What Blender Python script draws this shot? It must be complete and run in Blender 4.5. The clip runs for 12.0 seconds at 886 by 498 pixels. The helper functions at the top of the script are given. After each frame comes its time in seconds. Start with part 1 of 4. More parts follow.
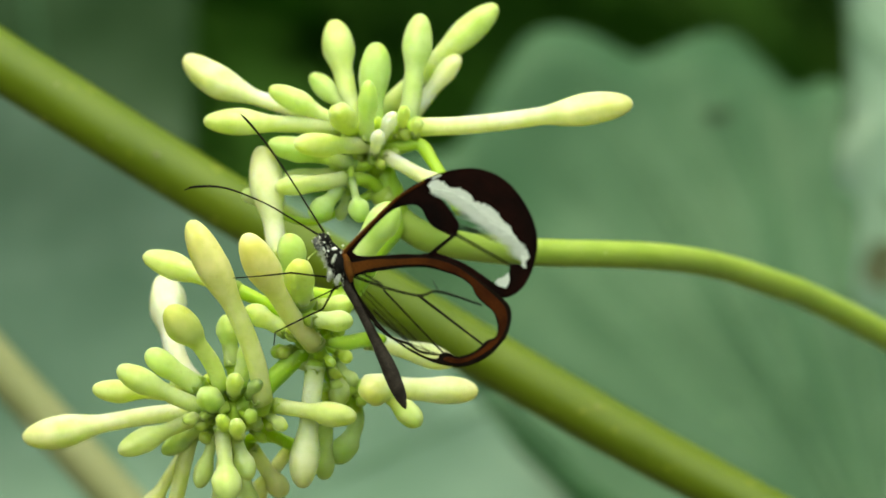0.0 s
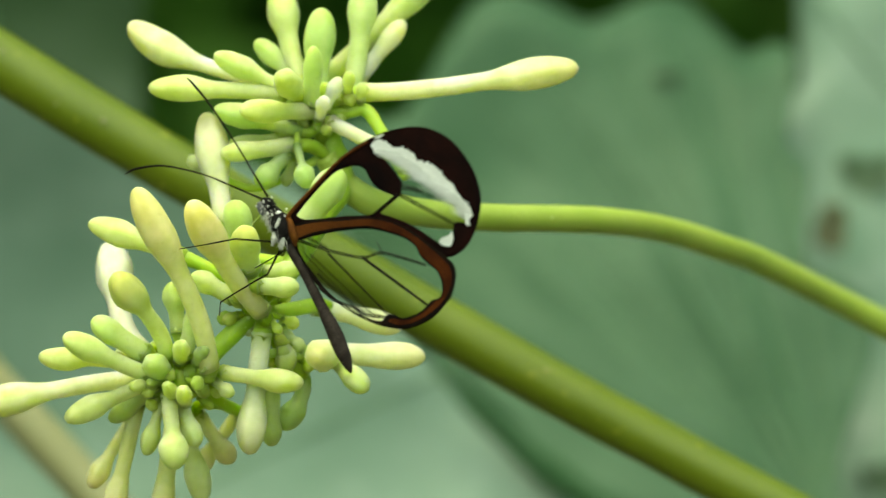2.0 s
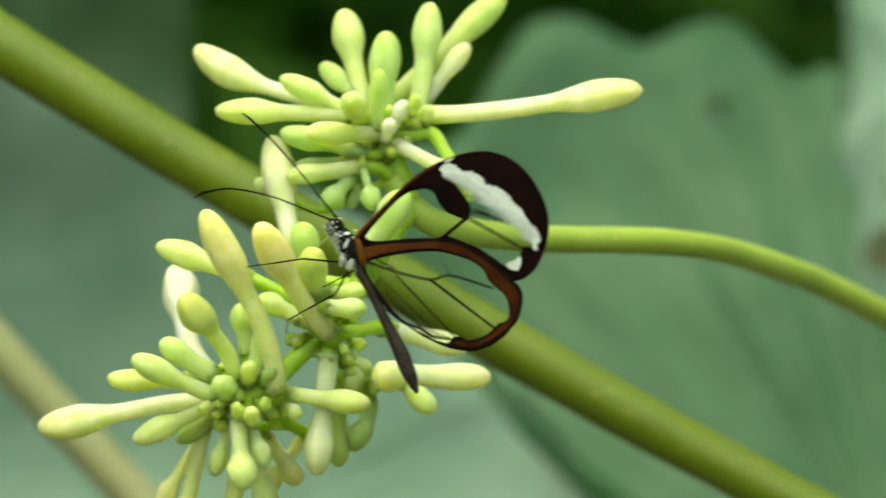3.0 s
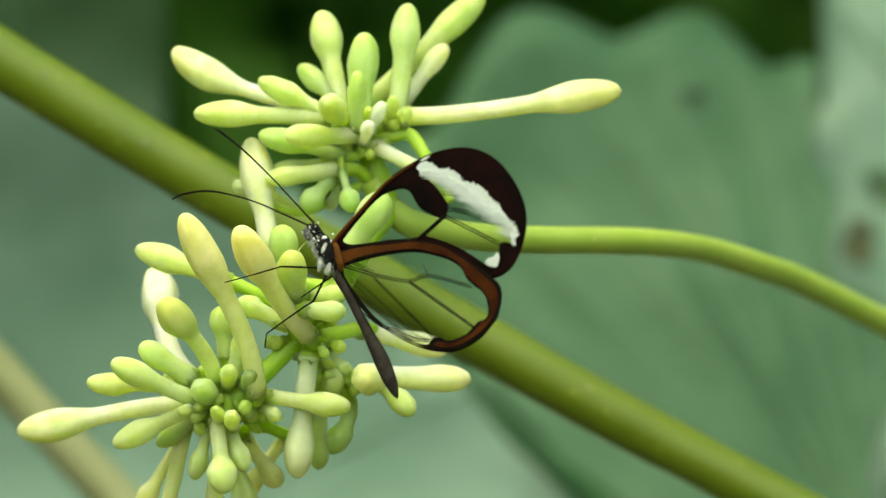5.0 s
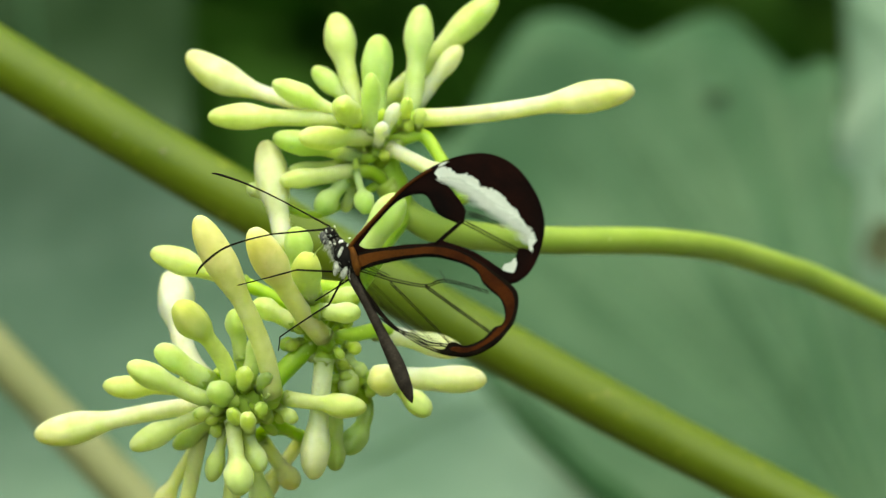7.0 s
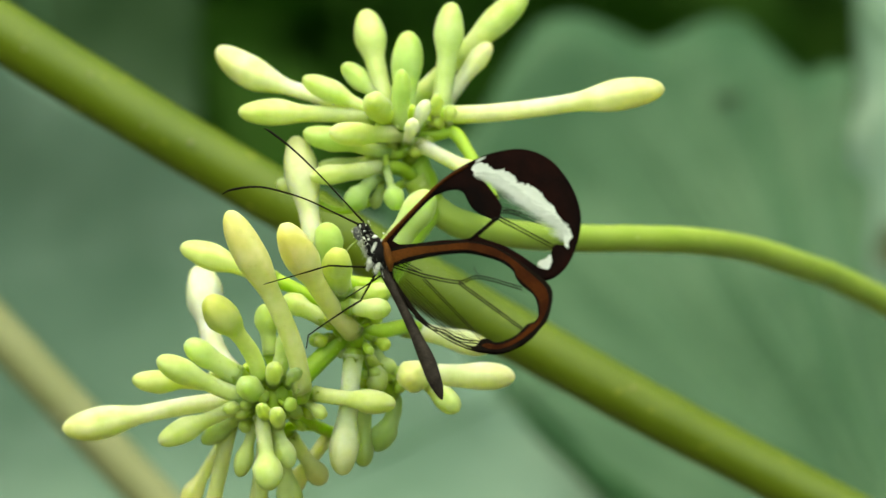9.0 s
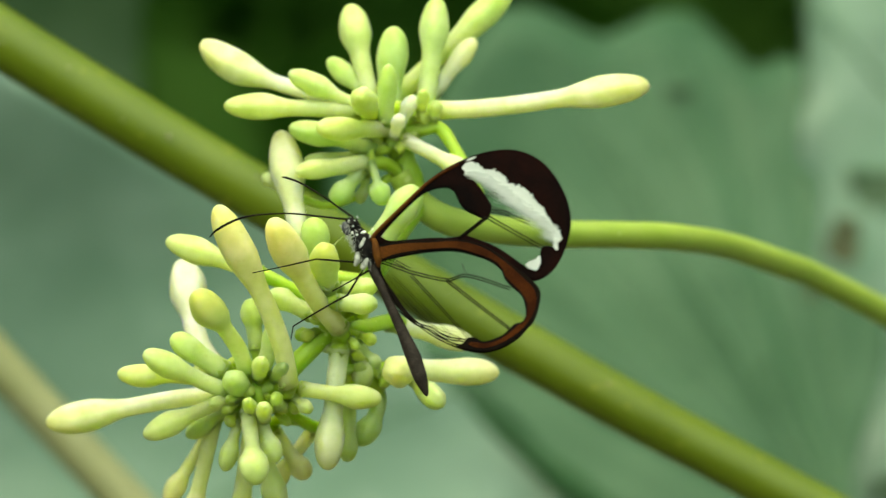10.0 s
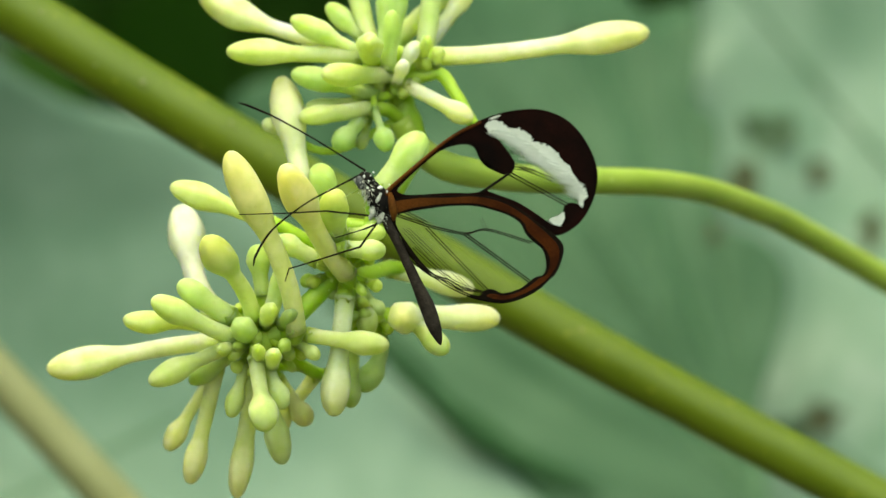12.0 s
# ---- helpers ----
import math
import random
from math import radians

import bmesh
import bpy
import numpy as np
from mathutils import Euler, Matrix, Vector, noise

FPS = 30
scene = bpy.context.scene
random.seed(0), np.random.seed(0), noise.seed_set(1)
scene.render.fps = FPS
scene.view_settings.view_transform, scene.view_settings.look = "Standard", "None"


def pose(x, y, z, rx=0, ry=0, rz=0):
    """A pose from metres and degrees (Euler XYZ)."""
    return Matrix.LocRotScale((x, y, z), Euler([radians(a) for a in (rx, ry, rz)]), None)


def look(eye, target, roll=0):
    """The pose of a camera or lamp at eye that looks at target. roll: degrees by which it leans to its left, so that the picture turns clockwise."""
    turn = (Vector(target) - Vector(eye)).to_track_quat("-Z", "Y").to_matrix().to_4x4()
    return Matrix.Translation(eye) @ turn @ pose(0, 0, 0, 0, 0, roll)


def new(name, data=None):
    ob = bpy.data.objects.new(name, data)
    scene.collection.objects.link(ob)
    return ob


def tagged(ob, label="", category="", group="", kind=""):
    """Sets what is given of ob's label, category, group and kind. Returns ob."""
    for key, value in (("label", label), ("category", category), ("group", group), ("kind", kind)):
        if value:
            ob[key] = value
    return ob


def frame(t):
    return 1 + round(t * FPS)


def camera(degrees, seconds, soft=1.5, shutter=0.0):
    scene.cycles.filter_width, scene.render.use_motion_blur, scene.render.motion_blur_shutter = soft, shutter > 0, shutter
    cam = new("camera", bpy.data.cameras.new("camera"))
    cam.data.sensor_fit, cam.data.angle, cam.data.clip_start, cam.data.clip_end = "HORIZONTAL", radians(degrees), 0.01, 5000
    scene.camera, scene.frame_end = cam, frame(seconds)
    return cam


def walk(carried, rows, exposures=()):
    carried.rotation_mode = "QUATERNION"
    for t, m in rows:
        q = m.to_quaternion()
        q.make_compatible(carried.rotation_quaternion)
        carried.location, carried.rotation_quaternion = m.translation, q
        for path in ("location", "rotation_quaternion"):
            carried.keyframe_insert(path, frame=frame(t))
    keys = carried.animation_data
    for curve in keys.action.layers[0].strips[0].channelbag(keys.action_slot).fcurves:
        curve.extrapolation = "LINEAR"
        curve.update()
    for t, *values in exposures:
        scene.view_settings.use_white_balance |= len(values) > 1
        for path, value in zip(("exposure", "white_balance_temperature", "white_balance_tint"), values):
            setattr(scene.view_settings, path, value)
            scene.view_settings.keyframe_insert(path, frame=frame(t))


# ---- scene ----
cam = camera(12.0, 12.0, soft=1.2, shutter=0.3)
cam.data.dof.use_dof = True
cam.data.dof.focus_distance = 0.580
cam.data.dof.aperture_fstop = 19.0
walk(cam, [
    (0.0, pose(0.0101, -0.5963, 1.2993, 90.041, -0.473, -0.081)),
    (0.3, pose(0.0106, -0.5966, 1.3002, 90.239, -0.508, 0.198)),
    (0.5, pose(0.0110, -0.5968, 1.3008, 90.154, -0.531, 0.160)),
    (0.8, pose(0.0129, -0.5964, 1.3001, 90.196, -0.550, -0.558)),
    (1.0, pose(0.0142, -0.5962, 1.2996, 90.163, -0.562, 0.122)),
    (1.3, pose(0.0140, -0.5957, 1.2992, 89.954, -0.383, 0.319)),
    (1.5, pose(0.0138, -0.5954, 1.2989, 89.843, -0.264, -0.176)),
    (1.8, pose(0.0125, -0.5956, 1.2991, 89.758, -0.184, -0.771)),
    (2.0, pose(0.0116, -0.5958, 1.2993, 89.574, -0.130, -0.670)),
    (2.3, pose(0.0100, -0.5966, 1.3000, 89.513, -0.128, -0.200)),
    (2.5, pose(0.0089, -0.5972, 1.3004, 89.516, -0.126, -0.250)),
    (2.8, pose(0.0076, -0.5983, 1.2992, 89.725, -0.028, -0.794)),
    (3.0, pose(0.0068, -0.5991, 1.2984, 89.952, 0.037, -0.234)),
    (3.3, pose(0.0064, -0.5996, 1.2985, 89.819, 0.053, 0.583)),
    (3.5, pose(0.0062, -0.5999, 1.2985, 89.949, 0.063, -0.261)),
    (3.7, pose(0.0062, -0.5999, 1.2985, 90.018, 0.063, -0.990)),
    (5.3, pose(0.0057, -0.5982, 1.3016, 89.604, 0.367, -0.422)),
    (5.5, pose(0.0057, -0.5982, 1.3016, 89.523, 0.367, -0.257)),
    (5.8, pose(0.0051, -0.5974, 1.3044, 89.245, 0.546, -0.381)),
    (6.0, pose(0.0047, -0.5968, 1.3062, 89.163, 0.665, -0.393)),
    (6.3, pose(0.0057, -0.5975, 1.3033, 89.407, 0.707, -0.246)),
    (6.5, pose(0.0064, -0.5979, 1.3013, 89.730, 0.735, -0.086)),
    (6.8, pose(0.0078, -0.5988, 1.3005, 89.803, 0.722, 0.091)),
    (7.0, pose(0.0088, -0.5994, 1.2999, 89.848, 0.714, -0.127)),
    (7.2, pose(0.0088, -0.5994, 1.2999, 89.828, 0.714, 0.083)),
    (8.8, pose(0.0024, -0.5998, 1.2989, 89.798, 0.338, -0.490)),
    (9.0, pose(0.0024, -0.5998, 1.2989, 89.902, 0.338, -0.334)),
    (9.3, pose(0.0010, -0.5999, 1.2996, 90.020, 0.135, 0.048)),
    (9.5, pose(0.0000, -0.6000, 1.3000, 90.000, -0.000, 0.000)),
    (9.8, pose(-0.0059, -0.5999, 1.3002, 89.764, -0.005, -1.459)),
    (10.0, pose(-0.0098, -0.5999, 1.3003, 89.706, -0.008, -1.691)),
    (10.3, pose(-0.0149, -0.5994, 1.3007, 89.608, -0.019, -2.222)),
    (10.5, pose(-0.0183, -0.5990, 1.3010, 89.562, -0.027, -3.079)),
    (10.8, pose(-0.0283, -0.5979, 1.3026, 89.395, -0.070, -3.573)),
    (11.0, pose(-0.0349, -0.5971, 1.3036, 89.181, -0.099, -3.746)),
    (11.3, pose(-0.0392, -0.5972, 1.3033, 88.982, -0.239, -3.974)),
    (11.5, pose(-0.0420, -0.5973, 1.3031, 89.004, -0.332, -4.528)),
    (11.8, pose(-0.0446, -0.5976, 1.3018, 88.979, -0.197, -4.839)),
    (12.0, pose(-0.0464, -0.5978, 1.3010, 88.908, -0.107, -5.134)),
], exposures=((0.0, 1.3, 7650, -18), (12.0, 1.3, 7650, -18)))


# ---- world and sun: bright overcast, light from above ----
world = bpy.data.worlds.new("world")
scene.world = world
world.use_nodes = True
wn = world.node_tree
sky = wn.nodes.new("ShaderNodeTexSky")
sky.sky_type = "NISHITA"
sky.sun_disc = False
sky.sun_elevation = radians(70)
sky.sun_rotation = radians(200)
sky.air_density, sky.dust_density, sky.ozone_density = 1.0, 4.0, 0.6
wn.links.new(sky.outputs["Color"], wn.nodes["Background"].inputs["Color"])
wn.nodes["Background"].inputs["Strength"].default_value = 0.15

sun = new("sun", bpy.data.lights.new("sun", "SUN"))
sun.data.energy = 0.7
sun.data.angle = radians(80)
sun.data.color = (1.0, 0.99, 0.84)
sun.matrix_world = look((-0.7, -2.9, 4.0), (0, 0, 1.3))

ORIGIN = Vector((0, 0, 1.3))


def mm(p):
    """Millimetres from the middle of the flowers to metres in the world."""
    return Vector(p[:3]) / 1000 + ORIGIN


# ---- materials ----
def let_through(nt, p, colour, share):
    """Thin living tissue: part of the light goes through it, scattered."""
    back = nt.nodes.new("ShaderNodeBsdfTranslucent")
    nt.links.new(colour, back.inputs["Color"])
    mix = nt.nodes.new("ShaderNodeMixShader")
    mix.inputs[0].default_value = share
    nt.links.new(p.outputs[0], mix.inputs[1])
    nt.links.new(back.outputs[0], mix.inputs[2])
    nt.links.new(mix.outputs[0], nt.nodes["Material Output"].inputs["Surface"])


def material(name, rough=0.5, spec=0.4, sss=0.0, deep=0.005):
    mat = bpy.data.materials.new(name)
    mat.use_nodes = True
    nt = mat.node_tree
    p = nt.nodes["Principled BSDF"]
    p.inputs["Roughness"].default_value = rough
    p.inputs["Specular IOR Level"].default_value = spec
    if sss:
        p.inputs["Subsurface Weight"].default_value = sss
        p.inputs["Subsurface Radius"].default_value = (0.9, 1.0, 0.4)
        p.inputs["Subsurface Scale"].default_value = deep
    return mat, nt, p


def node(nt, kind, **values):
    n = nt.nodes.new(kind)
    for key, value in values.items():
        n.inputs[key].default_value = value
    return n


def ramp(nt, stops):
    r = nt.nodes.new("ShaderNodeValToRGB")
    el = r.color_ramp.elements
    while len(el) < len(stops):
        el.new(0.5)
    for e, (at, c) in zip(el, stops):
        e.position, e.color = at, (*c, 1)
    return r


def coords(nt, kind="Object"):
    return nt.nodes.new("ShaderNodeTexCoord").outputs[kind]


def noise_of(nt, vector, scale, detail=3.0, rough=0.55):
    n = node(nt, "ShaderNodeTexNoise", Scale=scale, Detail=detail, Roughness=rough)
    nt.links.new(vector, n.inputs["Vector"])
    return n.outputs["Fac"]


def mixed(nt, fac, a, b, blend="MIX"):
    m = nt.nodes.new("ShaderNodeMix")
    m.data_type, m.blend_type = "RGBA", blend
    for socket, value in ((m.inputs[0], fac), (m.inputs[6], a), (m.inputs[7], b)):
        if isinstance(value, (int, float)):
            socket.default_value = value
        elif isinstance(value, tuple):
            socket.default_value = (*value, 1)
        else:
            nt.links.new(value, socket)
    return m.outputs[2]


def bumped(nt, p, height, strength, distance):
    b = node(nt, "ShaderNodeBump", Strength=strength, Distance=distance)
    nt.links.new(height, b.inputs["Height"])
    nt.links.new(b.outputs["Normal"], p.inputs["Normal"])


def bud_material(name, base, tube, head, tip, deep=0.0095):
    """Waxy petals: green at the foot, then the tube, then the swollen head; each bud a little different."""
    mat, nt, p = material(name, 0.48, 0.22, 0.95, deep)
    gen = nt.nodes.new("ShaderNodeSeparateXYZ")
    nt.links.new(coords(nt, "Generated"), gen.inputs[0])
    base, tube, head, tip = [(0.79 * r, 0.775 * g, 0.63 * b) for r, g, b in (base, tube, head, tip)]
    r = ramp(nt, ((0.0, base), (0.16, tube), (0.5, tube), (0.72, head), (1.0, tip)))
    nt.links.new(gen.outputs["Z"], r.inputs["Fac"])
    info = nt.nodes.new("ShaderNodeObjectInfo")
    shift = node(nt, "ShaderNodeHueSaturation", Saturation=1.0)
    hue = node(nt, "ShaderNodeMapRange")
    hue.inputs["To Min"].default_value, hue.inputs["To Max"].default_value = 0.488, 0.512
    nt.links.new(info.outputs["Random"], hue.inputs["Value"])
    nt.links.new(hue.outputs[0], shift.inputs["Hue"])
    blotch = noise_of(nt, coords(nt), 260.0)
    tone = ramp(nt, ((0.32, (0.82, 0.88, 0.68)), (0.68, (1.05, 1.05, 1.08))))
    nt.links.new(blotch, tone.inputs["Fac"])
    c = mixed(nt, 1.0, r.outputs["Color"], tone.outputs["Color"], "MULTIPLY")
    fleck = ramp(nt, ((0.62, (1, 1, 1)), (0.72, (0.72, 0.66, 0.4))))
    nt.links.new(noise_of(nt, coords(nt), 900.0, 2.0), fleck.inputs["Fac"])
    c = mixed(nt, 0.2, c, mixed(nt, 1.0, c, fleck.outputs["Color"], "MULTIPLY"))
    nt.links.new(c, shift.inputs["Color"])
    nt.links.new(shift.outputs["Color"], p.inputs["Base Color"])
    bumped(nt, p, noise_of(nt, coords(nt), 1500.0, 4.0), 0.25, 0.0002)
    return mat


CREAM = bud_material("bud_cream", (0.64, 0.78, 0.33), (0.87, 0.92, 0.7), (0.85, 0.88, 0.62), (0.83, 0.8, 0.45))
WAX = bud_material("bud_white", (0.588, 0.666, 0.323), (0.882, 0.892, 0.798), (0.892, 0.911, 0.9), (0.882, 0.882, 0.8))
RIPE = bud_material("bud_ripe", (0.7, 0.82, 0.31), (0.88, 0.91, 0.47), (0.93, 0.87, 0.5), (0.92, 0.79, 0.4))
PALE = bud_material("bud_pale", (0.47, 0.66, 0.2), (0.69, 0.81, 0.43), (0.68, 0.8, 0.42), (0.59, 0.73, 0.32))
GREEN = bud_material("bud_green", (0.3, 0.49, 0.09), (0.53, 0.67, 0.31), (0.53, 0.67, 0.31), (0.44, 0.59, 0.22))
YOUNG = bud_material("bud_young", (0.32, 0.5, 0.06), (0.47, 0.64, 0.13), (0.52, 0.68, 0.19), (0.47, 0.63, 0.15), 0.007)
OLIVE = bud_material("bud_olive", (0.38, 0.55, 0.12), (0.7, 0.79, 0.38), (0.62, 0.67, 0.3), (0.58, 0.56, 0.22))


def stalk_material(name, low, high, spots, scale, sss=0.5, rough=0.45, spec=0.35):
    mat, nt, p = material(name, rough, spec, sss)
    r = ramp(nt, ((0.3, low), (0.7, high)))
    nt.links.new(noise_of(nt, coords(nt), scale, 4.0), r.inputs["Fac"])
    f = ramp(nt, ((0.66, (0, 0, 0)), (0.74, (1, 1, 1))))
    nt.links.new(noise_of(nt, coords(nt), scale * 7, 2.0), f.inputs["Fac"])
    skin = mixed(nt, f.outputs["Color"], r.outputs["Color"], spots)
    nt.links.new(skin, p.inputs["Base Color"])
    bumped(nt, p, noise_of(nt, coords(nt), scale * 12, 3.0), 0.2, 0.0003)
    return mat


STEM = stalk_material("panicle_stem", (0.28, 0.44, 0.032), (0.4, 0.56, 0.07), (0.5, 0.62, 0.16), 120, 0.8)
PEDUNCLE = stalk_material("peduncle_skin", (0.28, 0.375, 0.055), (0.36, 0.45, 0.085), (0.44, 0.52, 0.16), 90, 0.25)
STALK = stalk_material("leaf_stalk_skin", (0.094, 0.134, 0.0045), (0.124, 0.165, 0.0075), (0.25, 0.275, 0.03), 60, 0.05, 0.45, 0.4)
STALK_PALE = stalk_material("leaf_stalk_pale", (0.215, 0.222, 0.092), (0.304, 0.298, 0.155), (0.36, 0.35, 0.215), 40, 0.03)


def leaf_material(name, dark, light, vein, scale=18.0, rough=0.5, spec=0.4, thin=0.25):
    mat, nt, p = material(name, rough, spec)
    r = ramp(nt, ((0.28, dark), (0.72, light)))
    nt.links.new(noise_of(nt, coords(nt), scale, 5.0, 0.6), r.inputs["Fac"])
    f = ramp(nt, ((0.5, (0, 0, 0)), (0.75, (1, 1, 1))))
    nt.links.new(noise_of(nt, coords(nt), scale * 3.1, 4.0), f.inputs["Fac"])
    m = node(nt, "ShaderNodeMath")
    m.operation = "MULTIPLY"
    nt.links.new(f.outputs["Color"], m.inputs[0])
    m.inputs[1].default_value = 0.4
    colour = mixed(nt, m.outputs[0], r.outputs["Color"], vein)
    nt.links.new(colour, p.inputs["Base Color"])
    bumped(nt, p, noise_of(nt, coords(nt), scale * 6, 4.0), 0.3, 0.002)
    if thin:
        # a thin blade lets some light through, greener than what it throws back
        let_through(nt, p, mixed(nt, 1.0, colour, (0.75, 1.25, 0.45), "MULTIPLY"), thin)
    return mat


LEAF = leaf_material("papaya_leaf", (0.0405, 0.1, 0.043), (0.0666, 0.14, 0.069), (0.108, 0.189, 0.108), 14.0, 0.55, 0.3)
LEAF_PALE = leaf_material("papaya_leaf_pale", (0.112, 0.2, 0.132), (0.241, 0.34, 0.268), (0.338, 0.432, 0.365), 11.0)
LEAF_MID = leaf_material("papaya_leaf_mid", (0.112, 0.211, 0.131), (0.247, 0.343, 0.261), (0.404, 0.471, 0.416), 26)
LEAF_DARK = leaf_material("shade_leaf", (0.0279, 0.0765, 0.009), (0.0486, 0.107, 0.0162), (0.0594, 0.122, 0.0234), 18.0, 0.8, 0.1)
# leaf greens darkened: the dimness of the far leaf is in the colour
LEAF_SHADED = leaf_material("shaded_leaf", (0.0211, 0.0551, 0.0148), (0.0465, 0.0927, 0.0342), (0.0581, 0.103, 0.0456))
# deep green that carries the shadow in the seam between two leaves
SEAM_SHADE = leaf_material("seam_shade_green", (0.017, 0.0612, 0.017), (0.0289, 0.0884, 0.0255), (0.0374, 0.102, 0.034), 40, 0.6, 0.15)
LEAF_VEIN = leaf_material("leaf_vein", (0.07, 0.15, 0.07), (0.1, 0.19, 0.095), (0.12, 0.2, 0.1), 40)
DEAD = leaf_material("withered_leaf", (0.065, 0.075, 0.032), (0.12, 0.125, 0.06), (0.09, 0.1, 0.045), 60)
BLOTCH = leaf_material("leaf_blotch", (0.065, 0.115, 0.055), (0.1, 0.16, 0.085), (0.085, 0.13, 0.06), 60)
STAIN = leaf_material("faint_stain", (0.02, 0.048, 0.014), (0.032, 0.066, 0.022), (0.04, 0.075, 0.028), 60)
# ground is out of view; its light tone is set to bounce fill upward
BOUNCE_SOIL = leaf_material("soil", (0.1, 0.09, 0.055), (0.15, 0.135, 0.085), (0.19, 0.175, 0.115), 4.0, 0.9, 0.2, 0.0)


# ---- building ----
def part(name, bm, mat, parent=None, label="", at=None, smooth=True):
    """One mesh object; at: its pose in the world."""
    me = bpy.data.meshes.new(name)
    bmesh.ops.recalc_face_normals(bm, faces=bm.faces)
    for f in bm.faces:
        f.smooth = smooth
    bm.to_mesh(me)
    bm.free()
    me.materials.append(mat)
    return child(name, me, parent, label, at)


def child(name, me, parent=None, label="", at=None):
    ob = new(name, me)
    at = at or Matrix.Identity(4)
    if parent:
        ob.parent = parent
        ob.matrix_basis = WORLD_OF[parent].inverted() @ at
    else:
        ob.matrix_basis = at
    WORLD_OF[ob] = at
    return tagged(ob, label)


WORLD_OF = {}


def empty(name, at, label, category, group=""):
    ob = new(name)
    ob.empty_display_size = 0.01
    ob.matrix_basis = at
    WORLD_OF[ob] = at
    return tagged(ob, label, category, group)


def spline(points, n):
    """A smooth line through points (any number of values each), n steps a span."""
    p = [np.array(q, float) for q in points]
    p = [2 * p[0] - p[1], *p, 2 * p[-1] - p[-2]]
    out = []
    for i in range(1, len(p) - 2):
        for k in range(n):
            t = k / n
            a, b, c, d = p[i - 1], p[i], p[i + 1], p[i + 2]
            out.append(0.5 * (2 * b + (c - a) * t + (2 * a - 5 * b + 4 * c - d) * t * t + (3 * b - a - 3 * c + d) * t ** 3))
    out.append(p[-2])
    return out


def tube(bm, line, sides=12, wobble=0.0, seed=0):
    """A round, closed tube along rows of (x, y, z, radius)."""
    rings, side = [], None
    for i, q in enumerate(line):
        a, b = Vector(line[max(i - 1, 0)][:3]), Vector(line[min(i + 1, len(line) - 1)][:3])
        axis = (b - a).normalized()
        side = side or axis.orthogonal().normalized()
        side = (side - axis * side.dot(axis)).normalized()
        up = axis.cross(side)
        ring = []
        for k in range(sides):
            th = 2 * math.pi * k / sides
            r = q[3] * (1 + wobble * noise.noise(Vector((math.cos(th) * 1.3 + seed, math.sin(th) * 1.3, i * 0.35))))
            ring.append(bm.verts.new(Vector(q[:3]) + side * (math.cos(th) * r) + up * (math.sin(th) * r)))
        rings.append(ring)
    for a, b in zip(rings, rings[1:]):
        for k in range(sides):
            bm.faces.new((a[k], a[(k + 1) % sides], b[(k + 1) % sides], b[k]))
    bm.faces.new(rings[0])
    bm.faces.new(rings[-1])
    return rings


def metre(rows):
    return [(*mm(r), r[3] / 1000) for r in rows]


# ---- ground and the shade behind ----
def grid(nx, ny, place):
    bm = bmesh.new()
    v = [[bm.verts.new(place(i / nx, j / ny)) for i in range(nx + 1)] for j in range(ny + 1)]
    for j in range(ny):
        for i in range(nx):
            bm.faces.new((v[j][i], v[j][i + 1], v[j + 1][i + 1], v[j + 1][i]))
    return bm


def ground():
    def place(u, v):
        x, y = (2 * u - 1) ** 3 * 300, (2 * v - 1) ** 3 * 300
        return Vector((x, y, 0.05 * noise.noise(Vector((x, y, 0)))))
    tagged(part("ground", grid(60, 60, place), BOUNCE_SOIL), "unseen ground under the plants, light brown to bounce light up", "ground", kind="structure")


ground()


def blade(bm, at, length, width, curl, seed):
    """One simple pointed leaf with a folded midrib."""
    rows = []
    for i in range(7):
        t = i / 6
        w = width * math.sin(math.pi * (0.06 + 0.94 * t) ** 0.8) * 0.5
        z = -curl * t * t * length
        rows.append([bm.verts.new(at @ Vector((s * w, t * length, z + abs(s) * w * 0.35 + 0.02 * length * noise.noise(Vector((seed, t * 4, s)))))) for s in (-1, 0, 1)])
    for a, b in zip(rows, rows[1:]):
        for k in range(2):
            bm.faces.new((a[k], a[k + 1], b[k + 1], b[k]))


def thicket():
    rng = random.Random(5)
    bm = bmesh.new()
    for i in range(900):
        x, y, z = rng.uniform(-1.3, 1.3), rng.uniform(1.0, 2.2), rng.uniform(0.1, 2.6)
        at = Matrix.Translation((x, y, z)) @ Euler((rng.uniform(-2.4, -0.6), rng.uniform(-0.8, 0.8), rng.uniform(-3.1, 3.1))).to_matrix().to_4x4()
        blade(bm, at, rng.uniform(0.18, 0.4), rng.uniform(0.06, 0.14), rng.uniform(0.1, 0.6), i)
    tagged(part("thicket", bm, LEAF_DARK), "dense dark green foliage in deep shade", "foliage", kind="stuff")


thicket()


